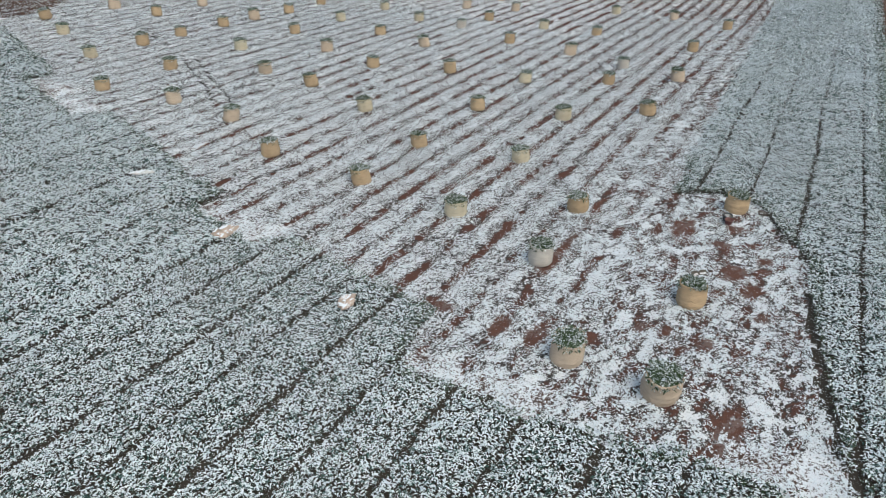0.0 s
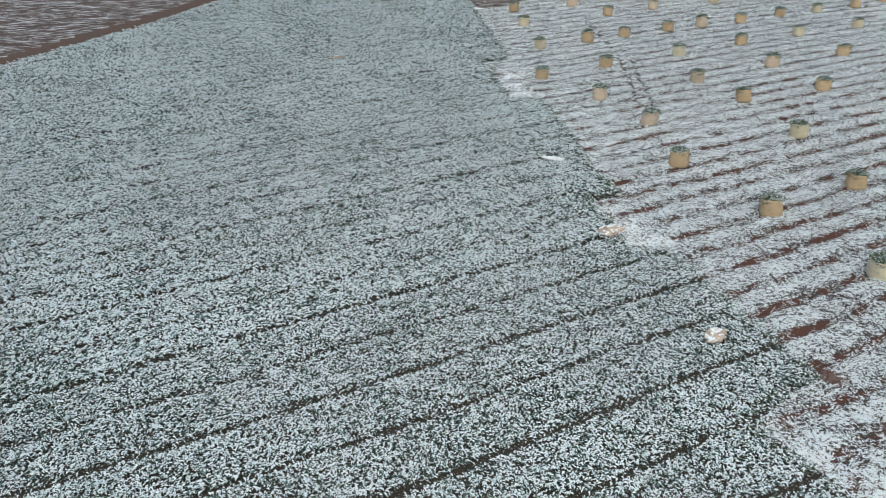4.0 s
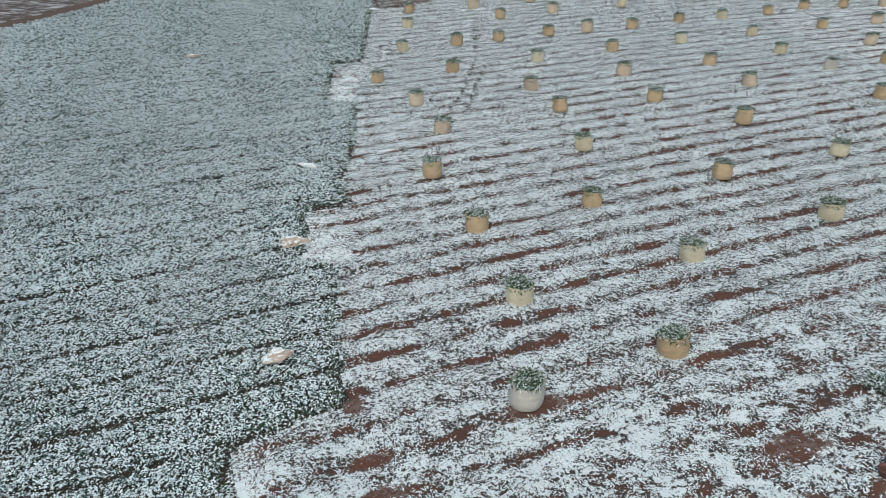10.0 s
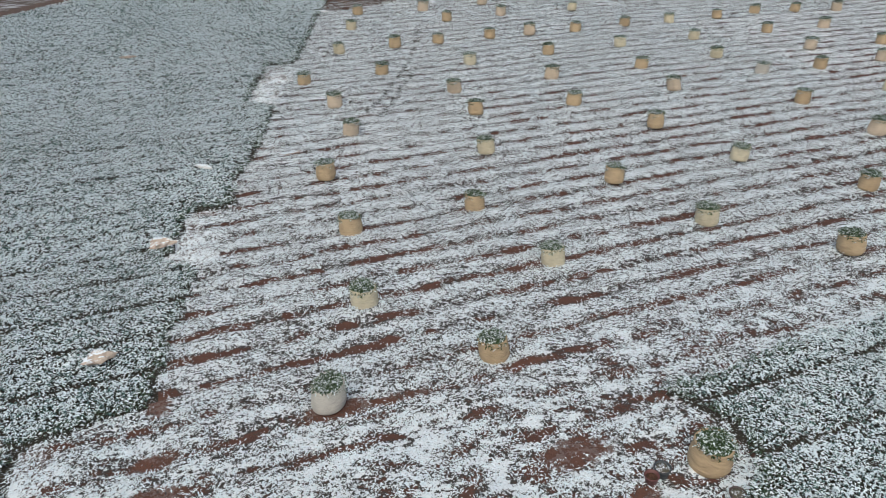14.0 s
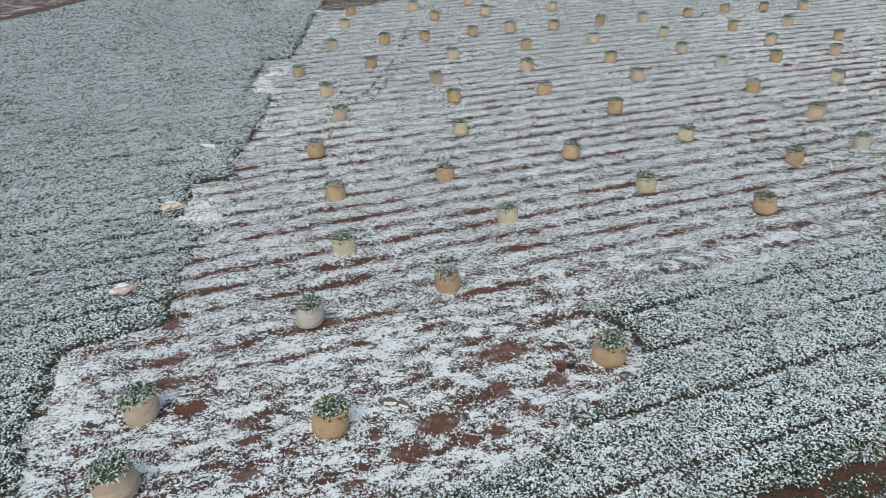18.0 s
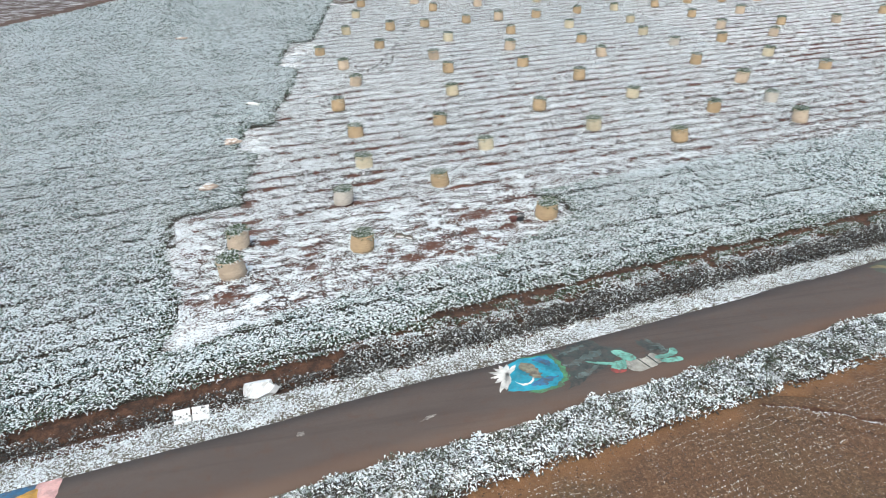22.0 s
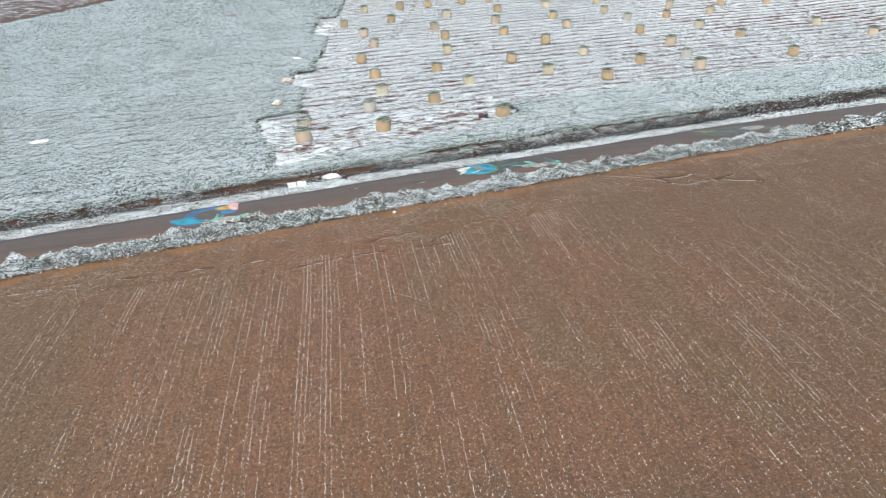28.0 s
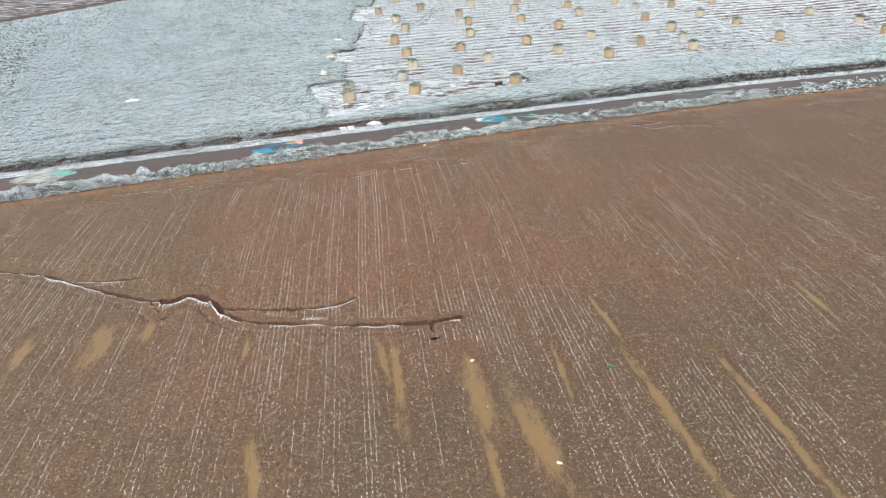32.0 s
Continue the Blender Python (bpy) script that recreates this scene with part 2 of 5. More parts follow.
def patchy(k, spots, ragged, low, high):
    """1 inside ragged-edged ovals given as middle and half sizes."""
    best = None
    for u, w, half_u, half_w in spots:
        x, y = xy(u, w)
        mp = k.n.new("ShaderNodeMapping")
        mp.vector_type = "TEXTURE"
        mp.inputs["Location"].default_value = (x, y, 0)
        mp.inputs["Rotation"].default_value = (0, 0, SLOPE)
        mp.inputs["Scale"].default_value = (half_u, half_w, 40)
        k.link(k.place(), mp.inputs[0])
        far = k.n.new("ShaderNodeVectorMath")
        far.operation = "LENGTH"
        k.link(mp.outputs[0], far.inputs[0])
        one = k.ramp(k.math("ADD", far.outputs["Value"], ragged), low, high, 1.0, 0.0)
        best = one if best is None else k.math("MAXIMUM", best, one)
    return best


def harvested_soil():
    m = shader("snowy_harvested_soil", 0.9)
    k = Nodes(m)
    soil = k.mix(k.noise(3.0, 5, 0.65), (0.074, 0.032, 0.025), (0.165, 0.068, 0.043))
    litter = k.mix(k.noise(6.0, 3), (0.034, 0.034, 0.033), (0.085, 0.070, 0.060))
    w = k.across()
    row = k.math("COSINE", k.math("MULTIPLY", k.math("SUBTRACT", k.math("ADD", w, k.math("MULTIPLY", k.noise(0.6, 3), 0.6)), 26.3), 2 * math.pi / 1.46))
    ridged = k.math("MULTIPLY", k.ramp(w, 13.0, 20.0, 0.35, 1.0), k.ramp(w, 28.0, 56.0, 0.95, 0.35))
    broken = k.ramp(k.noise(1.0, 4, 0.65, None, (0.62, 1.0, 1, -SLOPE)), 0.42, 0.58, 0.0, 1.3)
    line = k.math("MULTIPLY", k.math("MULTIPLY", k.ramp(row, 0.42, 0.98, 0.0, 0.27), broken), ridged)
    along = k.math("MULTIPLY", k.math("SUBTRACT", k.noise(1.0, 6, 0.75, None, (1.1, 2.1, 1, -SLOPE)), 0.5), k.ramp(w, 24.0, 40.0, 0.85, 0.50))
    clods = k.math("MULTIPLY", k.math("SUBTRACT", k.noise(1.6, 5, 0.7, None, (0.75, 1.25, 1, -SLOPE)), k.ramp(w, 13.0, 21.0, 0.492, 0.482)), k.ramp(w, 13.0, 21.0, 2.0, 0.35))
    stripe = k.math("MULTIPLY", k.math("MULTIPLY", k.math("ADD", row, 0.10), 0.045), ridged)
    broad = k.math("SUBTRACT", 0.5, k.math("ADD", k.math("ADD", line, stripe), k.math("ADD", along, clods)))
    snow = k.math("ADD", k.math("ADD", k.math("MULTIPLY", k.noise(7.5, 5, 0.75), 0.95), k.math("ADD", k.math("MULTIPLY", k.noise(16.0, 4, 0.7), 0.85), -0.175)), k.math("MULTIPLY", broad, 0.75))
    cover = k.ramp(k.math("ADD", snow, k.ramp(w, 24.0, 42.0, 0.0, 0.035)), 1.092, 1.122)
    spots = patchy(k, BARE, k.math("MULTIPLY", k.math("SUBTRACT", k.noise(5.0, 5, 0.7), 0.5), 3.0), 0.75, 1.25)
    cover = k.math("MULTIPLY", cover, k.math("SUBTRACT", 1.0, k.math("MULTIPLY", spots, 0.92)))
    bare = k.mix(k.ramp(k.math("ADD", broad, k.math("MULTIPLY", k.noise(8.0, 4, 0.7), 0.5)), 0.50, 0.68), soil, litter)
    bare = k.mix(k.math("MULTIPLY", spots, 0.8), bare, k.mix(k.noise(4.0, 5, 0.7), (0.095, 0.040, 0.028), (0.215, 0.088, 0.052)))
    k.color(k.mix(cover, bare, k.mix(k.noise(5, 3), (0.88, 0.90, 0.92), (0.95, 0.96, 0.97))))
    k.bump(k.math("ADD", k.math("MULTIPLY", cover, 0.6), k.noise(16, 5, 0.7)), 1.0, 0.06)
    return m


def crop_soil():
    m = shader("shaded_crop_soil", 0.95)
    k = Nodes(m)
    # near-black tones put the shade between the leaves into the soil colour
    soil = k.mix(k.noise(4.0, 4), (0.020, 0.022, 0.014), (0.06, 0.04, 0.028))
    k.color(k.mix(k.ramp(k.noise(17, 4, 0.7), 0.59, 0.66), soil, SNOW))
    k.bump(k.noise(14, 4), 0.8, 0.05)
    return m


MUD = [(-7.9, -21.9, -8.15, -24.9, 0.16), (-7.4, -22.3, -8.35, -27.2, 0.24), (-5.4, -24.0, -6.1, -28.2, 0.45), (-6.1, -27.6, -6.6, -30.4, 0.16),
       (-4.75, -26.0, -4.95, -30.4, 0.5), (-2.6, -24.6, -3.25, -27.4, 0.12), (-0.62, -25.6, -1.45, -33.0, 0.20), (1.95, -26.6, 1.1, -34.0, 0.17),
       (-16.8, -17.4, -17.45, -20.5, 0.6), (-15.4, -17.8, -15.75, -19.3, 0.3), (-12.4, -25.4, -12.5, -28.2, 0.24), (-12.15, -20.2, -12.4, -21.8, 0.14),
       (-19.4, -17.3, -19.85, -19.8, 0.3), (-0.1, -22.4, -0.45, -25.8, 0.13), (7.2, -24.4, 6.7, -27.6, 0.14)]


def ploughed_soil():
    m = shader("brown_ploughed_soil", 0.85)
    k = Nodes(m)
    tone = k.noise(0.16, 4, 0.55)
    across = k.across()
    red = k.mix(k.ramp(tone, 0.38, 0.62), (0.182, 0.084, 0.044), (0.164, 0.084, 0.043))
    dull = k.mix(k.ramp(k.noise(0.3, 4, 0.6), 0.40, 0.62), (0.122, 0.073, 0.040), (0.104, 0.069, 0.037))
    place = k.n.new("ShaderNodeSeparateXYZ")
    k.link(k.place(), place.inputs[0])
    drift = k.math("MULTIPLY", k.math("SUBTRACT", k.noise(0.14, 3), 0.5), 14.0)
    east = k.math("ADD", place.outputs[0], drift)
    low = k.ramp(k.math("ADD", across, drift), -28.0, -19.0, 0.9, 0.0)
    low = k.math("MAXIMUM", low, k.math("MAXIMUM", k.ramp(east, -15.0, -7.0, 0.85, 0.0), k.ramp(east, 5.0, 18.0, 0.0, 0.6)))
    high = k.ramp(k.math("ADD", across, k.math("MULTIPLY", k.noise(0.3, 3), 4.0)), -5.5, -3.0, 0.0, 0.1)
    soil = k.mix(k.math("MAXIMUM", low, high), red, dull)
    soil = k.mix(k.ramp(k.noise(0.30, 5, 0.6, None, (1.0, 0.25, 1)), 0.50, 0.70, 0.0, 0.38), soil, (0.115, 0.092, 0.045))
    # paler soil towards the west of the field
    where = k.n.new("ShaderNodeSeparateXYZ")
    k.link(k.place(), where.inputs[0])
    dry = k.ramp(k.math("ADD", where.outputs[0], k.math("MULTIPLY", k.noise(0.25, 4, 0.6), 10.0)), -14.0, 8.0, 0.26, 0.0)
    soil = k.mix(dry, soil, (0.27, 0.172, 0.098))
    fine = k.noise(1.0, 6, 0.75, None, (6.9, 0.9, 1))
    soil = k.mix(k.ramp(fine, 0.45, 0.62, 0.0, 0.55), soil, (0.098, 0.056, 0.034))
    soil = k.mix(k.ramp(k.noise(11, 5, 0.8), 0.53, 0.60, 0, 0.75), soil, (0.29, 0.180, 0.105))
    soil = k.mix(k.ramp(k.noise(9.3, 5, 0.8), 0.53, 0.60, 0, 0.75), soil, (0.066, 0.039, 0.026))
    # smooth orange soil along the weeds
    lip = k.ramp(k.math("ADD", across, k.math("MULTIPLY", k.math("SUBTRACT", k.noise(0.45, 4, 0.6), 0.5), 3.4)), -3.9, -3.1, 0.0, 0.75)
    soil = k.mix(lip, soil, (0.255, 0.126, 0.056))
    ragged = k.math("MULTIPLY", k.math("SUBTRACT", k.noise(2.4, 4, 0.65, None, (1.6, 0.5, 1)), 0.5), 2.4)
    wet = None
    for u0, w0, u1, w1, half in MUD:
        (x0, y0), (x1, y1) = xy(u0, w0), xy(u1, w1)
        mp = k.n.new("ShaderNodeMapping")
        mp.vector_type = "TEXTURE"
        mp.inputs["Location"].default_value = ((x0 + x1) / 2, (y0 + y1) / 2, 0)
        mp.inputs["Rotation"].default_value = (0, 0, math.atan2(y1 - y0, x1 - x0))
        mp.inputs["Scale"].default_value = (math.hypot(x1 - x0, y1 - y0) / 2, half, 40)
        k.link(k.place(), mp.inputs[0])
        far = k.n.new("ShaderNodeVectorMath")
        far.operation = "LENGTH"
        k.link(mp.outputs[0], far.inputs[0])
        one = k.ramp(k.math("ADD", far.outputs["Value"], ragged), 0.25, 1.2, 1.0, 0.0)
        wet = one if wet is None else k.math("MAXIMUM", wet, one)
    soil = k.mix(k.math("MULTIPLY", wet, 0.85), soil, (0.235, 0.142, 0.056))
    specks = k.ramp(k.noise(22, 3, 0.8, None, (1.5, 0.7, 1)), 0.62, 0.68)
    rows = k.ramp(k.noise(1.0, 3, 0.6, None, (2.6, 0.10, 1)), 0.46, 0.62)
    specks = k.math("MULTIPLY", specks, k.math("MULTIPLY", rows, k.math("SUBTRACT", 1.0, wet)))
    k.color(k.mix(k.math("MULTIPLY", specks, 0.8), soil, SNOW))
    k.put(k.bsdf.inputs["Roughness"], k.ramp(wet, 0, 1, 0.9, 0.45))
    relief = k.math("ADD", k.math("MULTIPLY", k.noise(1.0, 3, 0.6, None, (7.0, 1.2, 1)), 0.5), k.math("MULTIPLY", k.noise(14, 5, 0.75), 0.9))
    k.bump(k.math("MULTIPLY", relief, k.math("SUBTRACT", 1.0, k.math("MULTIPLY", wet, 0.8))), 1.0, 0.07)
    return m


def verge_soil():
    m = shader("red_ditch_soil", 0.9)
    k = Nodes(m)
    soil = k.mix(k.ramp(k.noise(3.5, 6, 0.7), 0.35, 0.65), (0.048, 0.027, 0.019), (0.140, 0.066, 0.039))
    k.color(k.mix(k.ramp(k.math("ADD", k.noise(9, 5, 0.7), k.math("MULTIPLY", k.noise(0.9, 3), 0.25)), 0.79, 0.83), soil, SNOW))
    k.bump(k.noise(7, 6, 0.75), 1.0, 0.12)
    return m


def far_soil():
    m = shader("dark_far_ploughland", 0.9)
    k = Nodes(m)
    soil = k.mix(k.noise(1.2, 4), (0.04, 0.024, 0.02), (0.09, 0.055, 0.042))
    lie = k.noise(1.0, 5, 0.7, None, (0.5, 5.0, 1, -SLOPE))
    k.color(k.mix(k.ramp(lie, 0.5, 0.66), soil, SNOW))
    k.bump(lie, 0.6, 0.1)
    return m


def path_soil():
    m = shader("brown_dirt_path", 0.9)
    k = Nodes(m)
    k.color(k.mix(k.noise(1.6, 5), (0.06, 0.036, 0.027), (0.12, 0.072, 0.052)))
    k.bump(k.noise(8, 4), 0.6, 0.05)
    return m


def road_paint():
    m = shader("worn_concrete_road", 0.7)
    k = Nodes(m)
    base = k.mix(k.noise(0.8, 5, 0.6, None, (0.5, 2.0, 1, -SLOPE)), (0.070, 0.050, 0.042), (0.114, 0.086, 0.072))
    base = k.mix(k.ramp(k.noise(2.2, 5, 0.7), 0.50, 0.70, 0, 0.6), base, (0.098, 0.054, 0.036))
    base = k.mix(k.ramp(k.noise(60, 3), 0.4, 0.75, 0, 0.3), base, (0.19, 0.165, 0.15))
    base = k.mix(k.ramp(k.noise(1.0, 4, 0.6, None, (0.12, 2.6, 1, -SLOPE)), 0.5, 0.7, 0, 0.45), base, (0.060, 0.046, 0.040))
    mud = k.ramp(k.math("ADD", k.across(), k.math("MULTIPLY", k.noise(0.7, 5, 0.7, None, (0.35, 1.4, 1, -SLOPE)), 2.4)), -0.1, 1.1, 0.6, 0.0)
    base = k.mix(mud, base, (0.118, 0.064, 0.042))
    k.color(base)
    k.bump(k.noise(70, 3), 0.25, 0.01)
    return m


def plain(name, color, rough=0.8, vary=0.25, scale=8.0, relief=0.3):
    """A colour with grain and blotches."""
    m = shader(name, rough)
    k = Nodes(m)
    f = k.math("ADD", k.math("MULTIPLY", k.noise(scale, 5, 0.65), 0.7), k.math("MULTIPLY", k.noise(scale * 6, 3), 0.3))
    low = tuple(c * (1 - vary) for c in color)
    high = tuple(min(1, c * (1 + vary)) for c in color)
    k.color(k.mix(f, low, high))
    if relief:
        k.bump(k.noise(scale * 3, 4), relief, 0.02)
    return m


def worn_paint(name, color, wear=0.5):
    """Paint on the road, rubbed through to the concrete."""
    m = shader(name, 0.6)
    k = Nodes(m)
    tone = k.mix(k.ramp(k.noise(1.7, 5, 0.65), 0.32, 0.68), tuple(c * 0.5 for c in color), tuple(min(1, c * 1.2) for c in color))
    grey = sum(color) / 3
    tone = k.mix(k.ramp(k.noise(6.0, 4, 0.7), 0.5, 0.75, 0.0, 0.5), tone, tuple(0.5 * c + 0.5 * grey for c in color))
    gone = k.ramp(k.noise(5.0, 6, 0.75), 0.70 - 0.35 * wear, 0.86 - 0.25 * wear, 0.06, 0.92)
    k.color(k.mix(gone, tone, (0.095, 0.076, 0.066)))
    k.bump(k.noise(70, 3), 0.2, 0.008)
    return m


def woven(name, color):
    """Mesh sack cloth: fine weave, creases and dirt near-random over it."""
    m = shader(name, 0.85)
    k = Nodes(m)
    c = k.n.new("ShaderNodeTexCoord").outputs["Object"]
    tint = k.n.new("ShaderNodeObjectInfo").outputs["Random"]
    base = k.mix(k.noise(3.5, 4, 0.6, c), tuple(v * 0.78 for v in color), tuple(min(1, v * 1.15) for v in color))
    base = k.mix(k.ramp(k.noise(2.0, 4, 0.6, c, (1, 1, 4)), 0.5, 0.8, 0, 0.45), base, tuple(v * 0.55 for v in color))
    base = k.mix(k.math("MULTIPLY", tint, 0.22), base, (0.30, 0.19, 0.10))
    k.color(base)
    wave = k.n.new("ShaderNodeTexWave")
    wave.bands_direction = "Z"
    wave.inputs["Scale"].default_value, wave.inputs["Distortion"].default_value, wave.inputs["Detail"].default_value = 3.0, 14.0, 4.0
    k.link(c, wave.inputs[0])
    k.bump(k.math("ADD", k.math("MULTIPLY", wave.outputs["Fac"], 0.7), k.noise(60, 2, 0.5, c)), 0.45, 0.03)
    return m


def verge_snow():
    m = shader("snow_on_verge", 0.9)
    k = Nodes(m)
    grass = k.mix(k.noise(7, 4), (0.06, 0.055, 0.04), (0.17, 0.14, 0.10))
    k.color(k.mix(k.ramp(k.math("ADD", k.noise(12, 6, 0.8), k.math("MULTIPLY", k.noise(1.1, 3), 0.3)), 0.640, 0.700), grass, SNOW))
    k.bump(k.noise(14, 5, 0.7), 0.9, 0.05)
    return m


def headland_snow():
    m = shader("snow_on_headland", 0.9)
    k = Nodes(m)
    bare = k.mix(k.noise(3.0, 4), (0.06, 0.034, 0.026), (0.13, 0.07, 0.05))
    k.color(k.mix(k.ramp(k.math("ADD", k.noise(9, 6, 0.8), k.math("MULTIPLY", k.noise(1.0, 3), 0.35)), 0.635, 0.67), bare, (0.86, 0.88, 0.90)))
    k.bump(k.noise(14, 5, 0.7), 0.9, 0.05)
    return m


def gully_soil():
    m = shader("shaded_moist_subsoil", 0.75)
    k = Nodes(m)
    # moist subsoil, darkened further to paint in the shade of the cut
    k.color(k.mix(k.noise(6, 4, 0.65), (0.042, 0.019, 0.012), (0.135, 0.060, 0.034)))
    k.bump(k.noise(13, 5, 0.7), 0.8, 0.04)
    return m


SOILS = [crop_soil(), harvested_soil(), ploughed_soil(), verge_soil(), path_soil(), far_soil(), verge_snow(), gully_soil(), headland_snow()]
CONCRETE = road_paint()


# ---- helpers for things ----
def part(name, bm, material, parent=None, label=""):
    """Links a bmesh as one mesh object under a thing."""
    me = bpy.data.meshes.new(name)
    bm.to_mesh(me)
    bm.free()
    me.materials.append(material)
    ob = new(name, me)
    ob.parent = parent
    if label:
        tagged(ob, label)
    return ob


def rounded(bm):
    for f in bm.faces:
        f.smooth = True
    return bm


def sheet(name, verts, faces, materials, index=None, smooth=False, parent=None):
    """A mesh object straight from arrays; faces all of one size."""
    verts, faces = np.asarray(verts, np.float32), np.asarray(faces, np.int32)
    me = bpy.data.meshes.new(name)
    n, k = faces.shape
    me.vertices.add(len(verts))
    me.vertices.foreach_set("co", verts.ravel())
    me.loops.add(n * k)
    me.loops.foreach_set("vertex_index", faces.ravel())
    me.polygons.add(n)
    me.polygons.foreach_set("loop_start", np.arange(0, n * k, k, dtype=np.int32))
    for mat in materials:
        me.materials.append(mat)
    if index is not None:
        me.polygons.foreach_set("material_index", np.asarray(index, np.int32))
    me.polygons.foreach_set("use_smooth", np.full(n, smooth))
    me.update(calc_edges=True)
    me.validate()
    ob = new(name, me)
    ob.parent = parent
    return ob


def leaves(name, x, y, z, length, width, pitch, material, seed, parent=None, droop=0.35, yaw=None):
    """Many folded leaves, each its own two faces, from arrays of places; pitch in radians above level."""
    rng = np.random.default_rng(seed)
    n = len(x)
    yaw = rng.uniform(0, 2 * np.pi, n) if yaw is None else yaw
    base = np.stack([x, y, z], 1)
    out = np.stack([np.cos(yaw), np.sin(yaw), np.zeros(n)], 1)
    side = np.stack([-np.sin(yaw), np.cos(yaw), np.zeros(n)], 1)
    cp, sp = np.cos(pitch)[:, None], np.sin(pitch)[:, None]
    length, width = np.broadcast_to(length, n)[:, None], np.broadcast_to(width, n)[:, None]
    up = np.array([[0, 0, 1.0]])
    middle = base + out * cp * length * 0.5 + up * sp * length * 0.55
    tip = base + out * cp * length + up * (sp - droop) * length
    fold = up * width * 0.18
    v = np.stack([base, middle - side * width * 0.5 + fold, tip, middle + side * width * 0.5 + fold], 1).reshape(-1, 3)
    i = np.arange(n)[:, None] * 4
    f = np.concatenate([i + [[0, 2, 1]], i + [[0, 3, 2]]], 1).reshape(-1, 3)
    return sheet(name, v, f, [material], parent=parent)


def scatter(u0, u1, w0, w1, per_metre, seed):
    rng = np.random.default_rng(seed)
    n = int((u1 - u0) * (w1 - w0) * per_metre)
    return rng.uniform(u0, u1, n), rng.uniform(w0, w1, n), rng


# ---- ground ----
def ladder(*stops):
    """Grid lines from stop to stop; each stop is (place, step to the next)."""
    out = []
    for (a, step), (b, _) in zip(stops, stops[1:]):
        out.append(np.linspace(a, b, max(2, int(round((b - a) / step)) + 1))[:-1])
    return np.concatenate(out + [[stops[-1][0]]])


ROW = 1.46


def furrow(u, w):
    """1 in the furrows of the harvested field and -1 on its ridges, a little uneven."""
    return np.cos(2 * np.pi * (w - 26.0) / ROW + 0.35 * smooth_noise(u, w * 0.3, 4.0, 61))


CRACKS = [(line, 0.09, 0.44) for line in [GULLY]] + [(line, 0.075, 0.26) for line in SIDE_GULLIES[:2]] + [(line, 0.045, 0.16) for line in SIDE_GULLIES[2:]] + [(line, 0.095, 0.28) for line in HIGH_GULLIES[:3]] + [(line, 0.06, 0.16) for line in HIGH_GULLIES[3:]]


def crack_depth(u, w, x, y):
    """How deep the washed-out cracks of the ploughland are cut."""
    wobble = smooth_noise(x, y, 0.5, 7) * 0.09 + smooth_noise(x, y, 0.2, 9) * 0.05
    swell = 0.05 * smooth_noise(x, y, 1.3, 8)
    deep = np.zeros(np.shape(u))
    for k, (line, half, depth) in enumerate(CRACKS):
        d = beside(u, w, line)
        hollow = np.where((u > -15.2) & (u < -13.4), 0.12, 0.0) if k == 0 else 0.0
        gone = np.clip(smooth_noise(x, y, 1.2, 90 + k) * 1.6 + 0.75, 0.05, 1) if k > 7 else 1.0
        deep = np.maximum(deep, np.clip((half * gone + hollow + swell * (half / 0.13) - d - wobble * half / 0.13) / 0.035, 0, 1) * (depth * gone - hollow))
    return deep


def crack_sink(u, w):
    near = np.full(np.shape(u), 1e9)
    for line, half, depth in CRACKS:
        near = np.minimum(near, beside(u, w, line))
    return np.clip((0.42 - near) / 0.06, 0, 1) * 0.8


def ground_height(u, w):
    x, y = xy(u, w)
    z = rise(x, y)
    cut = inside(u, w, HARVESTED)
    rows = -np.clip(furrow(u, w) - 0.2, 0, 1) * 0.13 * np.interp(w, [14, 21, 28, 50], [0.4, 1.0, 1.0, 0.5])
    lump = smooth_noise(x, y, 0.45, 3) * 0.035 + smooth_noise(x, y, 1.7, 4) * 0.05
    z = z + np.where(cut, rows + lump, 0.0)
    brown = w < -3.1
    z = z + np.where(brown, smooth_noise(x, y * 0.2, 0.45, 5) * 0.02 + smooth_noise(x, y, 2.5, 6) * 0.04, 0.0)
    z = z - crack_depth(u, w, x, y)
    for line in RUTS:
        z = z - np.clip((0.20 - beside(u, w, line)) / 0.12, 0, 1) * 0.07
    ditch = np.clip(1 - np.abs(w - 3.4) / 0.7, 0, 1)
    z = z - ditch * 0.30
    z = z - np.where((w > ROAD_LOW - 0.1) & (w < ROAD_HIGH + 0.1), 0.06, 0.0)
    return z


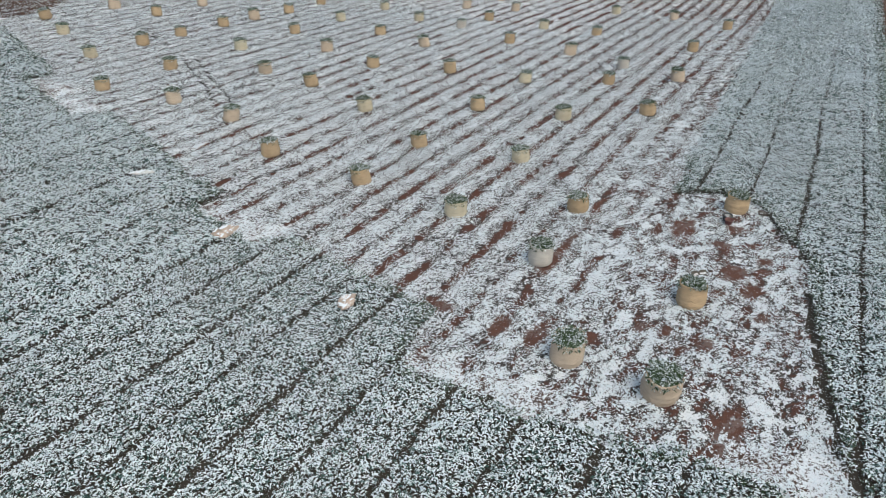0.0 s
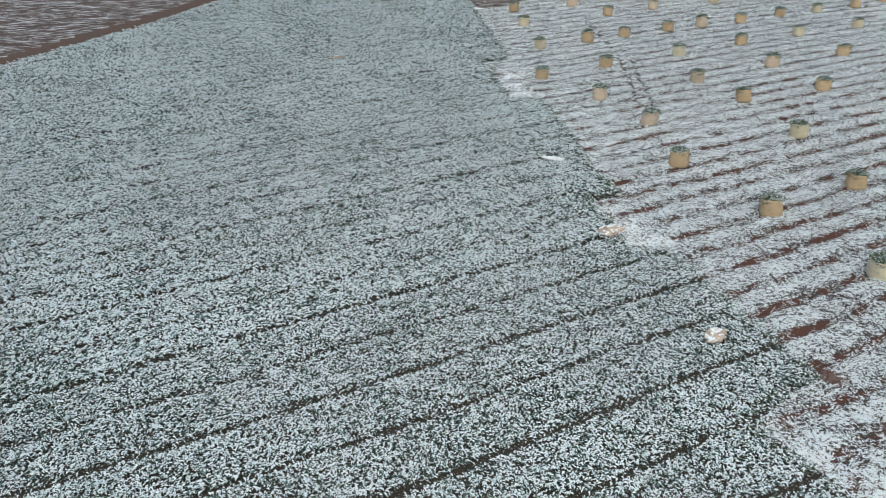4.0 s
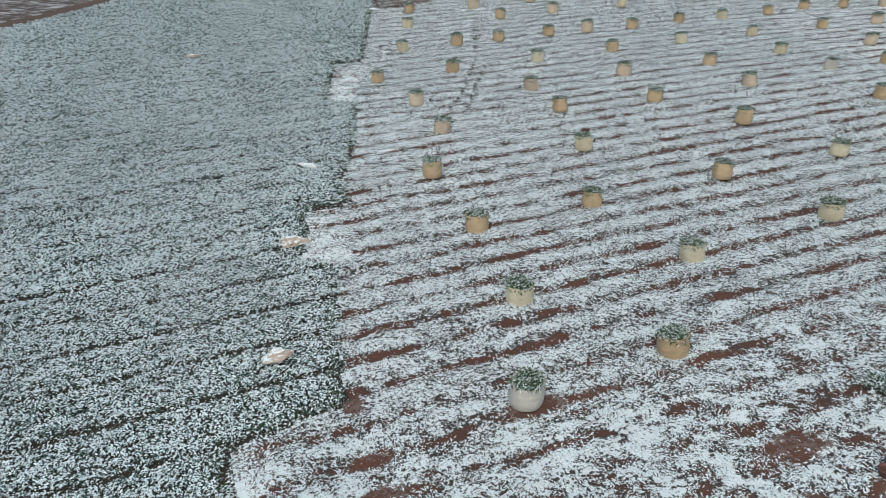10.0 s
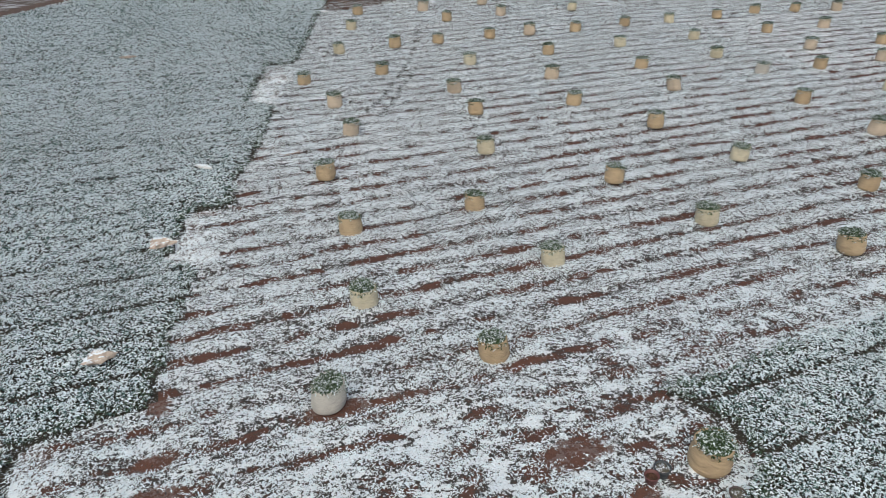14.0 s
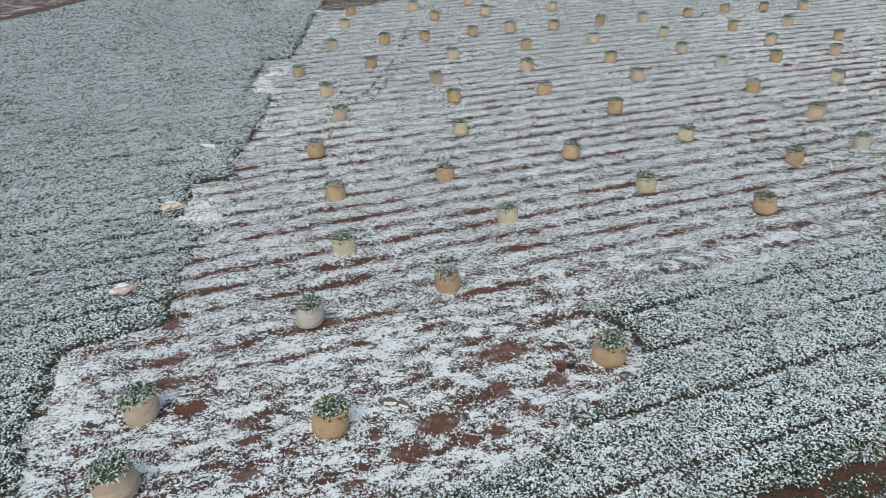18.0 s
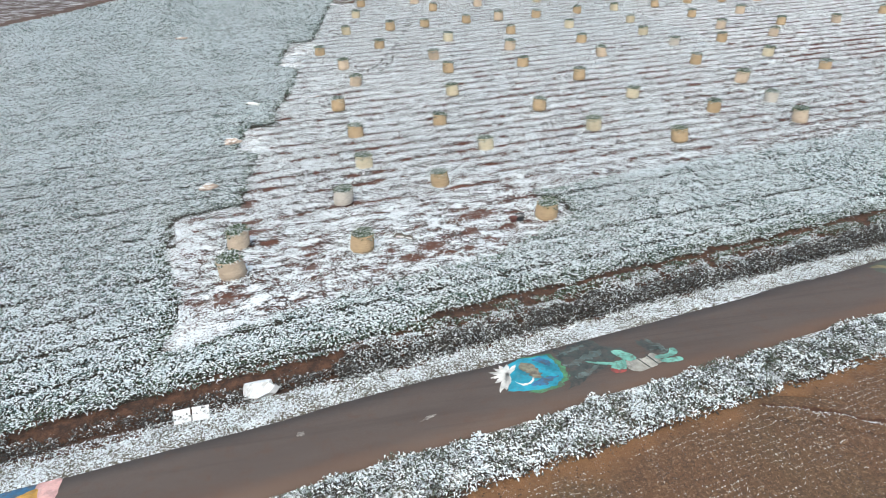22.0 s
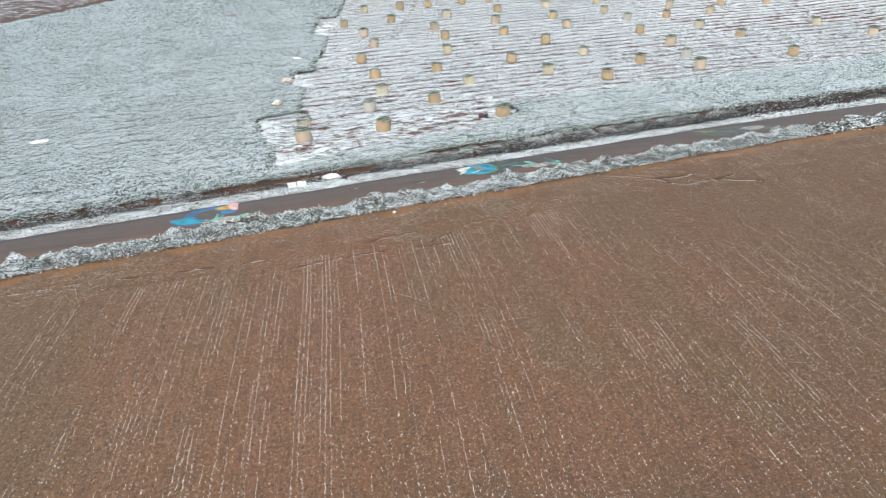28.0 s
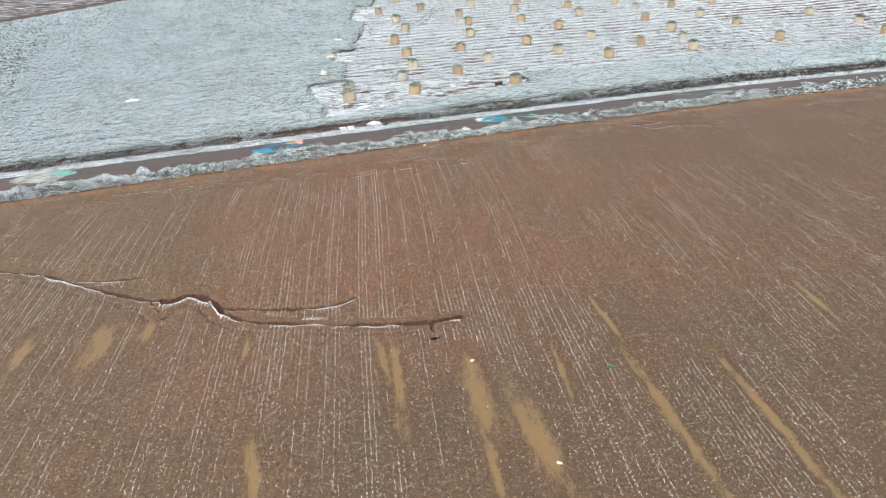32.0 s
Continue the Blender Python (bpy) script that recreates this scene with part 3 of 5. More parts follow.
def build_ground():
    us = ladder((-2500, 600), (-700, 120), (-220, 30), (-70, 4), (-46, 1.0), (-26, 0.25), (19, 0.6), (64, 2.0), (100, 30), (280, 150), (900, 600), (2500, 1))
    ws = ladder((-2500, 600), (-700, 120), (-220, 30), (-70, 3), (-42, 0.6), (-25, 0.2), (44, 0.55), (76, 1.0), (130, 20), (290, 150), (900, 600), (2500, 1))
    u, w = np.meshgrid(us, ws, indexing="ij")
    z = ground_height(u, w) - crack_sink(u, w)
    x, y = xy(u, w)
    n, m = u.shape
    verts = np.stack([x, y, z], -1).reshape(-1, 3)
    i = (np.arange(n - 1)[:, None] * m + np.arange(m - 1)[None, :]).reshape(-1)
    faces = np.stack([i, i + m, i + m + 1, i + 1], 1)
    cu, cw = (u[:-1, :-1] + u[1:, 1:]) / 2, (w[:-1, :-1] + w[1:, 1:]) / 2
    cx, cy = xy(cu, cw)
    ju = cu + smooth_noise(cx, cy, 0.7, 11) * 0.25
    jw = cw + smooth_noise(cx, cy, 0.7, 12) * 0.25
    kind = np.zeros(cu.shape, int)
    beyond = np.interp(cu, [p[0] for p in FAR_PATH], [p[1] for p in FAR_PATH])
    kind[cw > beyond - 1.9] = 4
    kind[cw > beyond + 1.9] = 5
    kind[inside(ju, jw, HARVESTED)] = 1
    drift = 0.45 * smooth_noise(cx, cy, 0.5, 13)
    for u0, u1, w0, w1 in ((-2.0, 1.3, 28.3, 33.8), (-5.6, -3.2, 6.0, 9.8), (-5.4, -3.6, 14.0, 19.2)):
        kind[(kind == 1) & (ju > u0) & (ju < u1 + drift) & (jw > w0) & (jw < w1 + drift)] = 8
    kind[(kind == 1) & inside(ju, jw, FAR_NOTCH)] = 8
    kind[inside(ju, jw, RED_CORNER)] = 3
    # wheel ruts reuse the dark crop soil, painted shade included
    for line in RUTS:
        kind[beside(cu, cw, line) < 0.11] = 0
    kind[(jw < crop_foot(cu) + 0.35) & (cw > -3.2)] = 3
    kind[(jw < 2.55) & (cw > 1.3)] = 6
    kind[(cw < -0.9) & (cw > -2.7)] = 6
    kind[jw < -2.9] = 2
    ob = sheet("ground", verts, faces, SOILS, kind.reshape(-1), True)
    tagged(ob, "rolling farmland soil with snow, ridged rows and bare brown ploughland", "ground", kind="structure")


build_ground()


def build_cracks():
    """Finely cut strips of ground along each washed-out crack."""
    half = np.array([0.05, 0.08, 0.10, 0.12, 0.14, 0.16, 0.18, 0.205, 0.235, 0.27, 0.33, 0.42, 0.56])
    across = np.concatenate([-half[::-1], [0.0], half])
    for line, _, _ in CRACKS:
        pts = np.array(line, float)
        run = np.concatenate([[0], np.cumsum(np.hypot(*np.diff(pts, axis=0).T))])
        s = np.arange(-0.5, run[-1] + 0.5, 0.055)
        cu, cw = np.interp(s, run, pts[:, 0]), np.interp(s, run, pts[:, 1])
        kernel = np.ones(9) / 9
        cu = np.convolve(np.pad(cu, 4, mode="edge"), kernel, "valid")
        cw = np.convolve(np.pad(cw, 4, mode="edge"), kernel, "valid")
        first, last = pts[1] - pts[0], pts[-1] - pts[-2]
        cu, cw = cu + np.minimum(s, 0) * first[0] / np.hypot(*first), cw + np.minimum(s, 0) * first[1] / np.hypot(*first)
        cu, cw = cu + np.maximum(s - run[-1], 0) * last[0] / np.hypot(*last), cw + np.maximum(s - run[-1], 0) * last[1] / np.hypot(*last)
        du, dw = np.gradient(cu), np.gradient(cw)
        size = np.hypot(du, dw)
        u = cu[:, None] - (dw / size)[:, None] * across[None, :]
        w = cw[:, None] + (du / size)[:, None] * across[None, :]
        x, y = xy(u, w)
        z = ground_height(u, w) + np.where(np.abs(across) > 0.5, -0.05, 0.006)[None, :]
        n, m = u.shape
        i = (np.arange(n - 1)[:, None] * m + np.arange(m - 1)[None, :]).reshape(-1)
        deep = crack_depth(u, w, x, y)
        # faces below the brim get the subsoil with shade in its colour
        cut = (deep[:-1, :-1] + deep[1:, 1:] + deep[1:, :-1] + deep[:-1, 1:]) / 4 > 0.05
        ob = sheet("gully", np.stack([x, y, z], -1).reshape(-1, 3), np.stack([i, i + m, i + m + 1, i + 1], 1), [SOILS[2], SOILS[7]], cut.reshape(-1).astype(int), False)
        tagged(ob, "narrow eroded gully cut into brown ploughed soil", "gully", kind="structure")


build_cracks()


def build_road():
    us = np.linspace(-90, 110, 401)
    profile = [(ROAD_LOW - 0.03, -0.12), (ROAD_LOW, 0.03), (ROAD_LOW + 0.6, 0.055), (0.15, 0.07), (ROAD_HIGH - 0.6, 0.055), (ROAD_HIGH, 0.03), (ROAD_HIGH + 0.03, -0.12)]
    verts = []
    for u in us:
        for w, h in profile:
            wave = 0.10 * float(smooth_noise(u, w, 2.3, 21)) if w < ROAD_LOW + 0.1 or w > ROAD_HIGH - 0.1 else 0.0
            x, y = xy(u, w + wave)
            verts.append((x, y, rise(x, y) + h))
    k = len(profile)
    i = (np.arange(len(us) - 1)[:, None] * k + np.arange(k - 1)[None, :]).reshape(-1)
    ob = sheet("road", verts, np.stack([i, i + k, i + k + 1, i + 1], 1), [CONCRETE], None, True)
    return tagged(ob, "narrow worn grey-brown concrete farm road with painted pictures", "road", kind="structure")


ROAD = build_road()


# ---- crops ----
def bed_height(w, spacing, at):
    """1 on the beds and 0 in the furrows between them; every second furrow is narrow."""
    d = np.abs((w - at + spacing / 2) % spacing - spacing / 2)
    half = np.abs((w - at) % spacing - spacing / 2)
    return np.clip((d - 0.07) / 0.10, 0, 1) * np.clip((half - 0.05) / 0.08, 0.25, 1)


def crop(name, label, u0, u1, w0, w1, per_metre, keep, spacing, at, size, seed, tall=0.36):
    u, w, rng = scatter(u0, u1, w0, w1, per_metre, seed)
    ok = keep(u, w)
    u, w = u[ok], w[ok]
    x, y = xy(u, w)
    wander = smooth_noise(u * 0.35, w * 0.35, 1.5, seed + 5) * 0.10
    bed = bed_height(w + wander, spacing, at)
    far = np.maximum(w, 0.7 * u + 14)
    gap = smooth_noise(x, y, 0.8, seed + 1) + 0.4 * smooth_noise(u * 0.2, w, 1.0, seed + 4)
    ok = rng.uniform(0, 1, len(u)) < np.where(bed > 0.5, 1.0, np.interp(far, [28, 70], [0.05, 0.45]) + 0.35 * (gap > 0.35))
    u, w, x, y, bed, gap, far = u[ok], w[ok], x[ok], y[ok], bed[ok], gap[ok], far[ok]
    n = len(x)
    lumps = 0.80 + 0.22 * smooth_noise(x, y, 0.28, seed + 2) + 0.10 * gap
    high = rng.uniform(0, 1, n) ** 0.5
    z = rise(x, y) + tall * (0.25 + 0.75 * high) * lumps * np.maximum(0.35 + 0.65 * bed, np.interp(far, [28, 75], [0.0, 0.70])) - 0.05
    length = size * rng.uniform(0.6, 1.3, n)
    pitch = rng.uniform(-0.1, 0.75, n)
    wide = length * rng.uniform(0.28, 0.46, n)
    # barer leaves along the border, which also draw its shadowy edge in colour
    rim = (beside(u, w, HARVESTED[15:] + HARVESTED[:10]) < 0.42) & (high < 0.9) & (rng.uniform(0, 1, n) < 0.8)
    rim |= (w < crop_foot(u) + 0.8) & (rng.uniform(0, 1, n) < 0.55)
    # shade-coloured lower leaves give depth; fewer of them brighten the far crop
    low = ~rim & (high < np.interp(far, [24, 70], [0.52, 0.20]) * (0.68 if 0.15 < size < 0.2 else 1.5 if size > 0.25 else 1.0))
    for some, paint, title, text in ((~rim & ~low, CROP, name, label), (low, LOW_CROP, "crop_underleaves", "lower leaves of the crop, lightly snowed, canopy shade in their colour"), (rim, EDGE, "crop_edge", "outer leaves of the crop, greener, barer of snow, darkened as its shaded side")):
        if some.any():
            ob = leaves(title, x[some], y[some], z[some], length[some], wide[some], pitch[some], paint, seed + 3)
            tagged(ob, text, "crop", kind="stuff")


def left_field(u, w):
    x, y = xy(u, w)
    du, dw = smooth_noise(x, y, 0.7, 31) * 0.22, smooth_noise(x, y, 0.7, 32) * 0.22
    beyond = np.interp(u, [p[0] for p in FAR_PATH], [p[1] for p in FAR_PATH])
    side = np.interp(w, [6.3, 9.6, 14.3, 18.9, 19.5, 27.9, 36.4, 47.2, 57.0, 65.3, 74.9, 104], [-5.1, -4.4, -4.9, -4.6, -1.3, 0.5, 2.9, 6.7, 9.75, 12.6, 15.6, 26])
    return (w > crop_foot(u) + dw) & (u < side + 0.3) & ~inside(u + du, w + dw, HARVESTED) & (w < beyond - 2.0)


def near_strip(u, w):
    x, y = xy(u, w)
    du, dw = smooth_noise(x, y, 0.7, 33) * 0.22, smooth_noise(x, y, 0.7, 34) * 0.22
    top = np.interp(u, [-5.1, 7.6, 13, 34, 50, 100], [6.3, 8.3, 15, 15.6, 16.2, 18.2])
    return (w > crop_foot(u) + dw) & (w < top + 0.3) & (u > -5.2) & ~inside(u + du, w + dw, HARVESTED)


GREEN = "dense low leafy crop in beds, dark green under fresh snow"
crop("vegetable_crop", GREEN, -31, 4, 3.6, 30, 400, left_field, 4.42, 21.3, 0.120, 100)
crop("vegetable_crop", GREEN, -31, 10, 30, 52, 255, left_field, 4.42, 21.3, 0.16, 110)
crop("vegetable_crop", GREEN, -31, 16, 52, 66, 130, left_field, 4.42, 21.3, 0.22, 115)
crop("vegetable_crop", GREEN, -62, -31, 52, 66, 85, left_field, 4.42, 21.3, 0.27, 117)
crop("vegetable_crop", GREEN, -50, 26, 66, 98, 90, left_field, 4.42, 21.3, 0.27, 120)
crop("vegetable_crop", GREEN, -56, -31, 3.6, 52, 60, left_field, 4.42, 21.3, 0.28, 130)
crop("vegetable_crop", GREEN, -5.2, 26, 3.8, 18, 470, near_strip, 4.6, 8.95, 0.116, 140)
crop("vegetable_crop", GREEN, 26, 46, 4, 17, 190, near_strip, 4.6, 8.95, 0.17, 150)
crop("vegetable_crop", GREEN, 46, 96, 4, 18.5, 75, near_strip, 4.6, 8.95, 0.25, 155)


def residue(u0, u1, w0, w1, per_metre, size, seed):
    u, w, rng = scatter(u0, u1, w0, w1, per_metre, seed)
    x, y = xy(u, w)
    strength = np.interp(w, [14, 21], [0.4, 1.0])
    bare = np.clip(furrow(u, w) - 0.2, 0, 1) * 0.95 * strength + 0.7 * smooth_noise(u * 0.5, w * 1.4, 0.9, seed) + 0.9 * smooth_noise(u * 0.8, w * 1.2, 0.22, seed + 6) + np.interp(w, [13, 20], [0.20, 0.0])
    for pu, pw, half_u, half_w in BARE:
        bare = bare + 0.9 * (((u - pu) / half_u) ** 2 + ((w - pw) / half_w) ** 2 < 0.8)
    ok = inside(u, w, HARVESTED) & (rng.uniform(0, 1, len(u)) > bare)
    u, w, x, y = u[ok], w[ok], x[ok], y[ok]
    n = len(u)
    length = size * rng.uniform(0.5, 1.4, n)
    ob = leaves("crop_residue", x, y, ground_height(u, w) + rng.uniform(0.0, 0.07, n), length, length * rng.uniform(0.18, 0.40, n), rng.uniform(-0.15, 0.6, n), STUBBLE_LEAF, seed + 3, None, 0.15)
    tagged(ob, "trimmed leaves left on the rows, mostly under snow", "crop residue", kind="stuff")
    some = rng.uniform(0, 1, n) < np.interp(w, [10, 24, 40], [0.30, 0.30, 0.42])
    u, w = u[some] + rng.uniform(-0.3, 0.3, some.sum()), w[some] + rng.uniform(-0.45, 0.45, some.sum())
    ok = inside(u, w, HARVESTED) & (rng.uniform(-2.6, 0.9, len(u)) < furrow(u, w))
    u, w = u[ok], w[ok]
    x, y = xy(u, w)
    n = len(u)
    length = size * np.interp(w, [24, 50], [0.95, 1.25]) * rng.uniform(0.5, 1.3, n)
    ob = leaves("wet_crop_residue", x, y, ground_height(u, w) + rng.uniform(0.03, 0.10, n), length, length * rng.uniform(0.2, 0.45, n), rng.uniform(-0.15, 0.6, n), LITTER, seed + 4, None, 0.15)
    tagged(ob, "dark wet leaf litter showing through the snow", "crop residue", kind="stuff")


residue(-6, 30, 5.5, 32, 275, 0.104, 200)
residue(-2, 48, 32, 58, 115, 0.140, 210)
residue(30, 66, 14, 32, 95, 0.145, 220)
residue(8, 72, 58, 84, 48, 0.19, 230)


def weeds(name, label, u0, u1, w0, w1, per_metre, tall, size, material, seed, patchy=0.0):
    u, w, rng = scatter(u0, u1, w0, w1, per_metre, seed)
    x, y = xy(u, w)
    clump = smooth_noise(x, y, 0.7, seed + 1) + 0.5 * smooth_noise(x, y, 0.3, seed + 2)
    middle = np.clip(1.25 - np.abs((w - (w0 + w1) / 2) / ((w1 - w0) / 2)) ** 2 + 0.35 * clump, 0, 1.3)
    ok = (clump > patchy - 1) & (middle > 0.22)
    u, w, x, y, clump, middle = u[ok], w[ok], x[ok], y[ok], clump[ok], middle[ok]
    n = len(x)
    high = rng.uniform(0, 1, n) ** 0.7
    z = ground_height(u, w) + tall * high * np.clip(0.65 + 0.45 * clump, 0.12, 1.2) * middle
    length = size * rng.uniform(0.5, 1.4, n)
    wide, pitch = length * rng.uniform(0.25, 0.5, n), rng.uniform(-0.1, 1.1, n)
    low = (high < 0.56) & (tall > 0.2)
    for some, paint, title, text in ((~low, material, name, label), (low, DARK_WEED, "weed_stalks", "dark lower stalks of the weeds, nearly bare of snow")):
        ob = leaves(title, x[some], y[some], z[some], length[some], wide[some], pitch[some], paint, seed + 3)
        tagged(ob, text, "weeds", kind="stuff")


LADEN = "bushy roadside weeds laden with snow"
GRASS = "low verge grass flattened under white snow"
DRY = "dark dry ditch weeds dusted with snow"
TIPPED = "snow-tipped weeds along the ditch's upper lip"
weeds("roadside_weeds", LADEN, -36, 26, -3.15, -1.35, 600, 0.42, 0.105, WEED, 300)
weeds("roadside_weeds", LADEN, 26, 80, -3.15, -1.35, 110, 0.42, 0.22, WEED, 310)
weeds("verge_grass", GRASS, -36, 26, 1.42, 2.80, 480, 0.12, 0.072, VERGE_GRASS, 320)
weeds("verge_grass", GRASS, 26, 80, 1.50, 2.75, 80, 0.10, 0.18, VERGE_GRASS, 330)
weeds("ditch_weeds", DRY, -36, -9, 2.6, 3.9, 420, 0.34, 0.11, DARK_WEED, 340, 0.5)
weeds("ditch_weeds", DRY, -9, 0.5, 2.6, 3.7, 400, 0.28, 0.10, DARK_WEED, 342, 0.8)
weeds("ditch_weeds", DRY, 0, 26, 2.5, 3.9, 700, 0.50, 0.12, DARK_WEED, 345, 0.0)
weeds("ditch_weeds", DRY, 26, 80, 2.5, 4.4, 120, 0.5, 0.21, DARK_WEED, 350, 0.2)
weeds("ditch_weeds", TIPPED, 0.5, 26, 3.30, 4.15, 800, 0.46, 0.085, FROSTED_WEED, 355, 0.25)
weeds("ditch_weeds", "low green weeds at the foot of the crop", 1, 26, 4.05, 4.85, 420, 0.19, 0.10, EDGE, 359, 0.7)
weeds("ditch_weeds", TIPPED, -36, -9, 3.0, 4.1, 320, 0.34, 0.095, FROSTED_WEED, 358, 0.65)


def snow_specks(seed):
    """Small crumbs of snow lying in the drill rows of the ploughland; the headland's rows follow the road."""
    rng = np.random.default_rng(seed)
    us, ws = [], []
    for x0 in np.arange(-42, 46, 0.145):
        strength = rng.uniform(0, 1) ** 1.6 * np.interp(x0, [-30, -16, -2, 4, 12, 40], [1.0, 1.16, 1.12, 0.80, 0.62, 0.6])
        n = int(48 * 22)
        y = rng.uniform(-42, 6, n)
        x = x0 + rng.normal(0, 0.010, n) + 0.05 * np.sin(y * 0.35 + x0 * 0.2)
        broad = smooth_noise(x, y, 6.0, seed + 2) + 0.8 * smooth_noise(x * 0.8, y * 0.5, 1.4, seed + 1)
        dash = smooth_noise(x * 6.9, y, 0.25, seed + 4) + 0.5 * smooth_noise(x * 6.9, y, 1.6, seed + 5)
        keep = (strength + 0.42 * broad + 0.42 * dash + np.interp(y, [-24, -15], [0.10, 0.0]) + rng.normal(0, 0.14, n) > 0.74)
        keep |= rng.uniform(0, 1, n) < np.interp(y, [-27, -17], [0.10, 0.055])
        u, w = uw(x[keep], y[keep])
        keep = w < -6.6 + 0.8 * smooth_noise(u, w * 0, 3.0, seed + 7)
        us.append(u[keep]), ws.append(w[keep])
    for w0 in np.arange(-7.6, -3.3, 0.17):
        n = 76 * 12
        u = rng.uniform(-36, 40, n)
        w = w0 + rng.normal(0, 0.014, n) + 0.06 * np.sin(u * 0.4 + w0)
        lie = smooth_noise(u * 0.5, w, 0.7, seed + 8) + 0.4 * smooth_noise(u, w * 6, 0.8, seed + 9)
        keep = (lie + rng.normal(0, 0.2, n) > -0.10) & (w > -6.4 + 0.8 * smooth_noise(u, w * 0, 3.0, seed + 7)) & (w < -3.5)
        us.append(u[keep]), ws.append(w[keep])
    u, w = np.concatenate(us), np.concatenate(ws)
    ok = beside(u, w, GULLY) > 0.4
    for u0, w0, u1, w1, half in MUD:
        ok &= beside(u, w, [(u0, w0), (u1, w1)]) > half + 0.1
    u, w = u[ok], w[ok]
    x, y = xy(u, w)
    n = len(x)
    m = shader("thin_snow_crumbs", 0.9)
    k = Nodes(m)
    k.color(k.mix(k.ramp(k.island(), 0.1, 0.9), (0.44, 0.37, 0.30), (0.80, 0.79, 0.77)))
    length = rng.uniform(0.022, 0.075, n) * np.where(rng.uniform(0, 1, n) > 0.985, 2.0, 1)
    tread = np.where(w > -6.5, SLOPE, math.pi / 2) + rng.normal(0, 0.45, n)
    ob = leaves("snow_specks", x, y, ground_height(u, w) + 0.012, length, rng.uniform(0.012, 0.028, n), rng.uniform(0, 0.4, n), m, seed + 3, None, 0.1, tread)
    tagged(ob, "thin lines of snow lying in the drill rows of bare soil", "snow", kind="stuff")


def gully_snow(seed):
    """A thin broken lip of snow along the lower edge of each gully, with short teeth down the drill rows."""
    rng = np.random.default_rng(seed)
    us, ws = [], []
    for line, n, edge in [(GULLY, 48000, 0.34)] + [(g, 7000, 0.20) for g in SIDE_GULLIES[:2]] + [(g, 1500, 0.20) for g in SIDE_GULLIES[2:]] + [(g, 7000, 0.30) for g in HIGH_GULLIES[:3]] + [(g, 9000, 0.30) for g in HIGH_GULLIES[3:]]:
        line = np.array(line)
        t = rng.uniform(0, len(line) - 1, n)
        i = np.floor(t).astype(int)
        f = (t - i)[:, None]
        p = line[i] * (1 - f) + line[np.minimum(i + 1, len(line) - 1)] * f
        u, w = p[:, 0], p[:, 1] - rng.uniform(0, edge + 0.2, n)
        x, y = xy(u, w)
        top = rise(x, y) - ground_height(u, w) < 0.09
        brink = rise(x, y + 0.075) - ground_height(*uw(x, y + 0.03 + 0.045 * rng.uniform(0, 1, n))) > 0.12
        row = np.abs((x + 0.05 * np.sin(y * 0.35) + 42) % 0.145 - 0.07) < 0.022
        reach = 0.10 + 0.22 * np.clip(smooth_noise(x, y * 0.0, 0.5, seed + 2) + 0.5, 0, 1.2)
        tooth = row & (rise(x, y + reach) - ground_height(*uw(x, y + reach * rng.uniform(0.3, 1, n))) > 0.11)
        lie = smooth_noise(x, y, 1.1, seed + 1) + rng.normal(0, 0.15, n)
        ok = top & ((brink & (lie > -0.2)) | (tooth & (lie > -0.3) & (rng.uniform(0, 1, n) < 0.7)))
        ok &= rng.uniform(0, 1, n) < (0.5 if edge > 0.29 else 0.4)
        us.append(u[ok]), ws.append(w[ok])
    # drill rows filled with snow between the gully and its branch
    n = 9000
    u = rng.uniform(-11.4, -8.6, n)
    w = np.interp(u, [p[0] for p in GULLY], [p[1] for p in GULLY]) + rng.uniform(0.3, 0.85, n)
    x, y = xy(u, w)
    ok = (np.abs((x + 42) % 0.145 - 0.07) < 0.035) & (smooth_noise(x, y, 0.6, seed + 6) + rng.normal(0, 0.2, n) > 0.25)
    us.append(u[ok]), ws.append(w[ok])
    u, w = np.concatenate(us), np.concatenate(ws)
    x, y = xy(u, w)
    n = len(x)
    length = rng.uniform(0.02, 0.05, n)
    ob = leaves("gully_snow", x, y, ground_height(u, w) + 0.018, length, length * 0.75, rng.uniform(0, 0.4, n), SNOW_CRUST, seed + 3, None, 0.1)
    tagged(ob, "snow lodged along the lip of an eroded gully", "snow", kind="stuff")


def soil_clods(seed):
    """Loose crumbs of soil, dark and dry ones mixed, on the near ploughland."""
    rng = np.random.default_rng(seed)
    n = 125000
    x, y = rng.uniform(-34, 34, n), rng.uniform(-42, 2, n)
    u, w = uw(x, y)
    near = np.interp(np.hypot(x + 2, y + 22), [8, 22, 40], [1.0, 0.8, 0.3])
    ok = (w < -3.2) & (rng.uniform(0, 1, n) < near) & (beside(u, w, GULLY) > 0.3)
    for u0, w0, u1, w1, half in MUD:
        ok &= (beside(u, w, [(u0, w0), (u1, w1)]) > half) | (rng.uniform(0, 1, n) < 0.15)
    u, w, x, y = u[ok], w[ok], x[ok], y[ok]
    n = len(x)
    m = shader("loose_soil", 0.95)
    k = Nodes(m)
    crumb = k.mix(k.ramp(k.island(), 0.3, 0.7), (0.085, 0.050, 0.031), (0.27, 0.172, 0.108))
    k.color(k.mix(k.ramp(k.island(), 0.86, 0.90), crumb, (0.44, 0.38, 0.31)))
    length = rng.uniform(0.03, 0.085, n)
    ob = leaves("soil_clods", x, y, ground_height(u, w) + 0.008, length, length * rng.uniform(0.5, 0.9, n), rng.uniform(0.1, 0.7, n), m, seed + 3, None, 0.2)
    tagged(ob, "loose crumbs of brown soil on the ploughland", "soil", kind="stuff")


soil_clods(420)
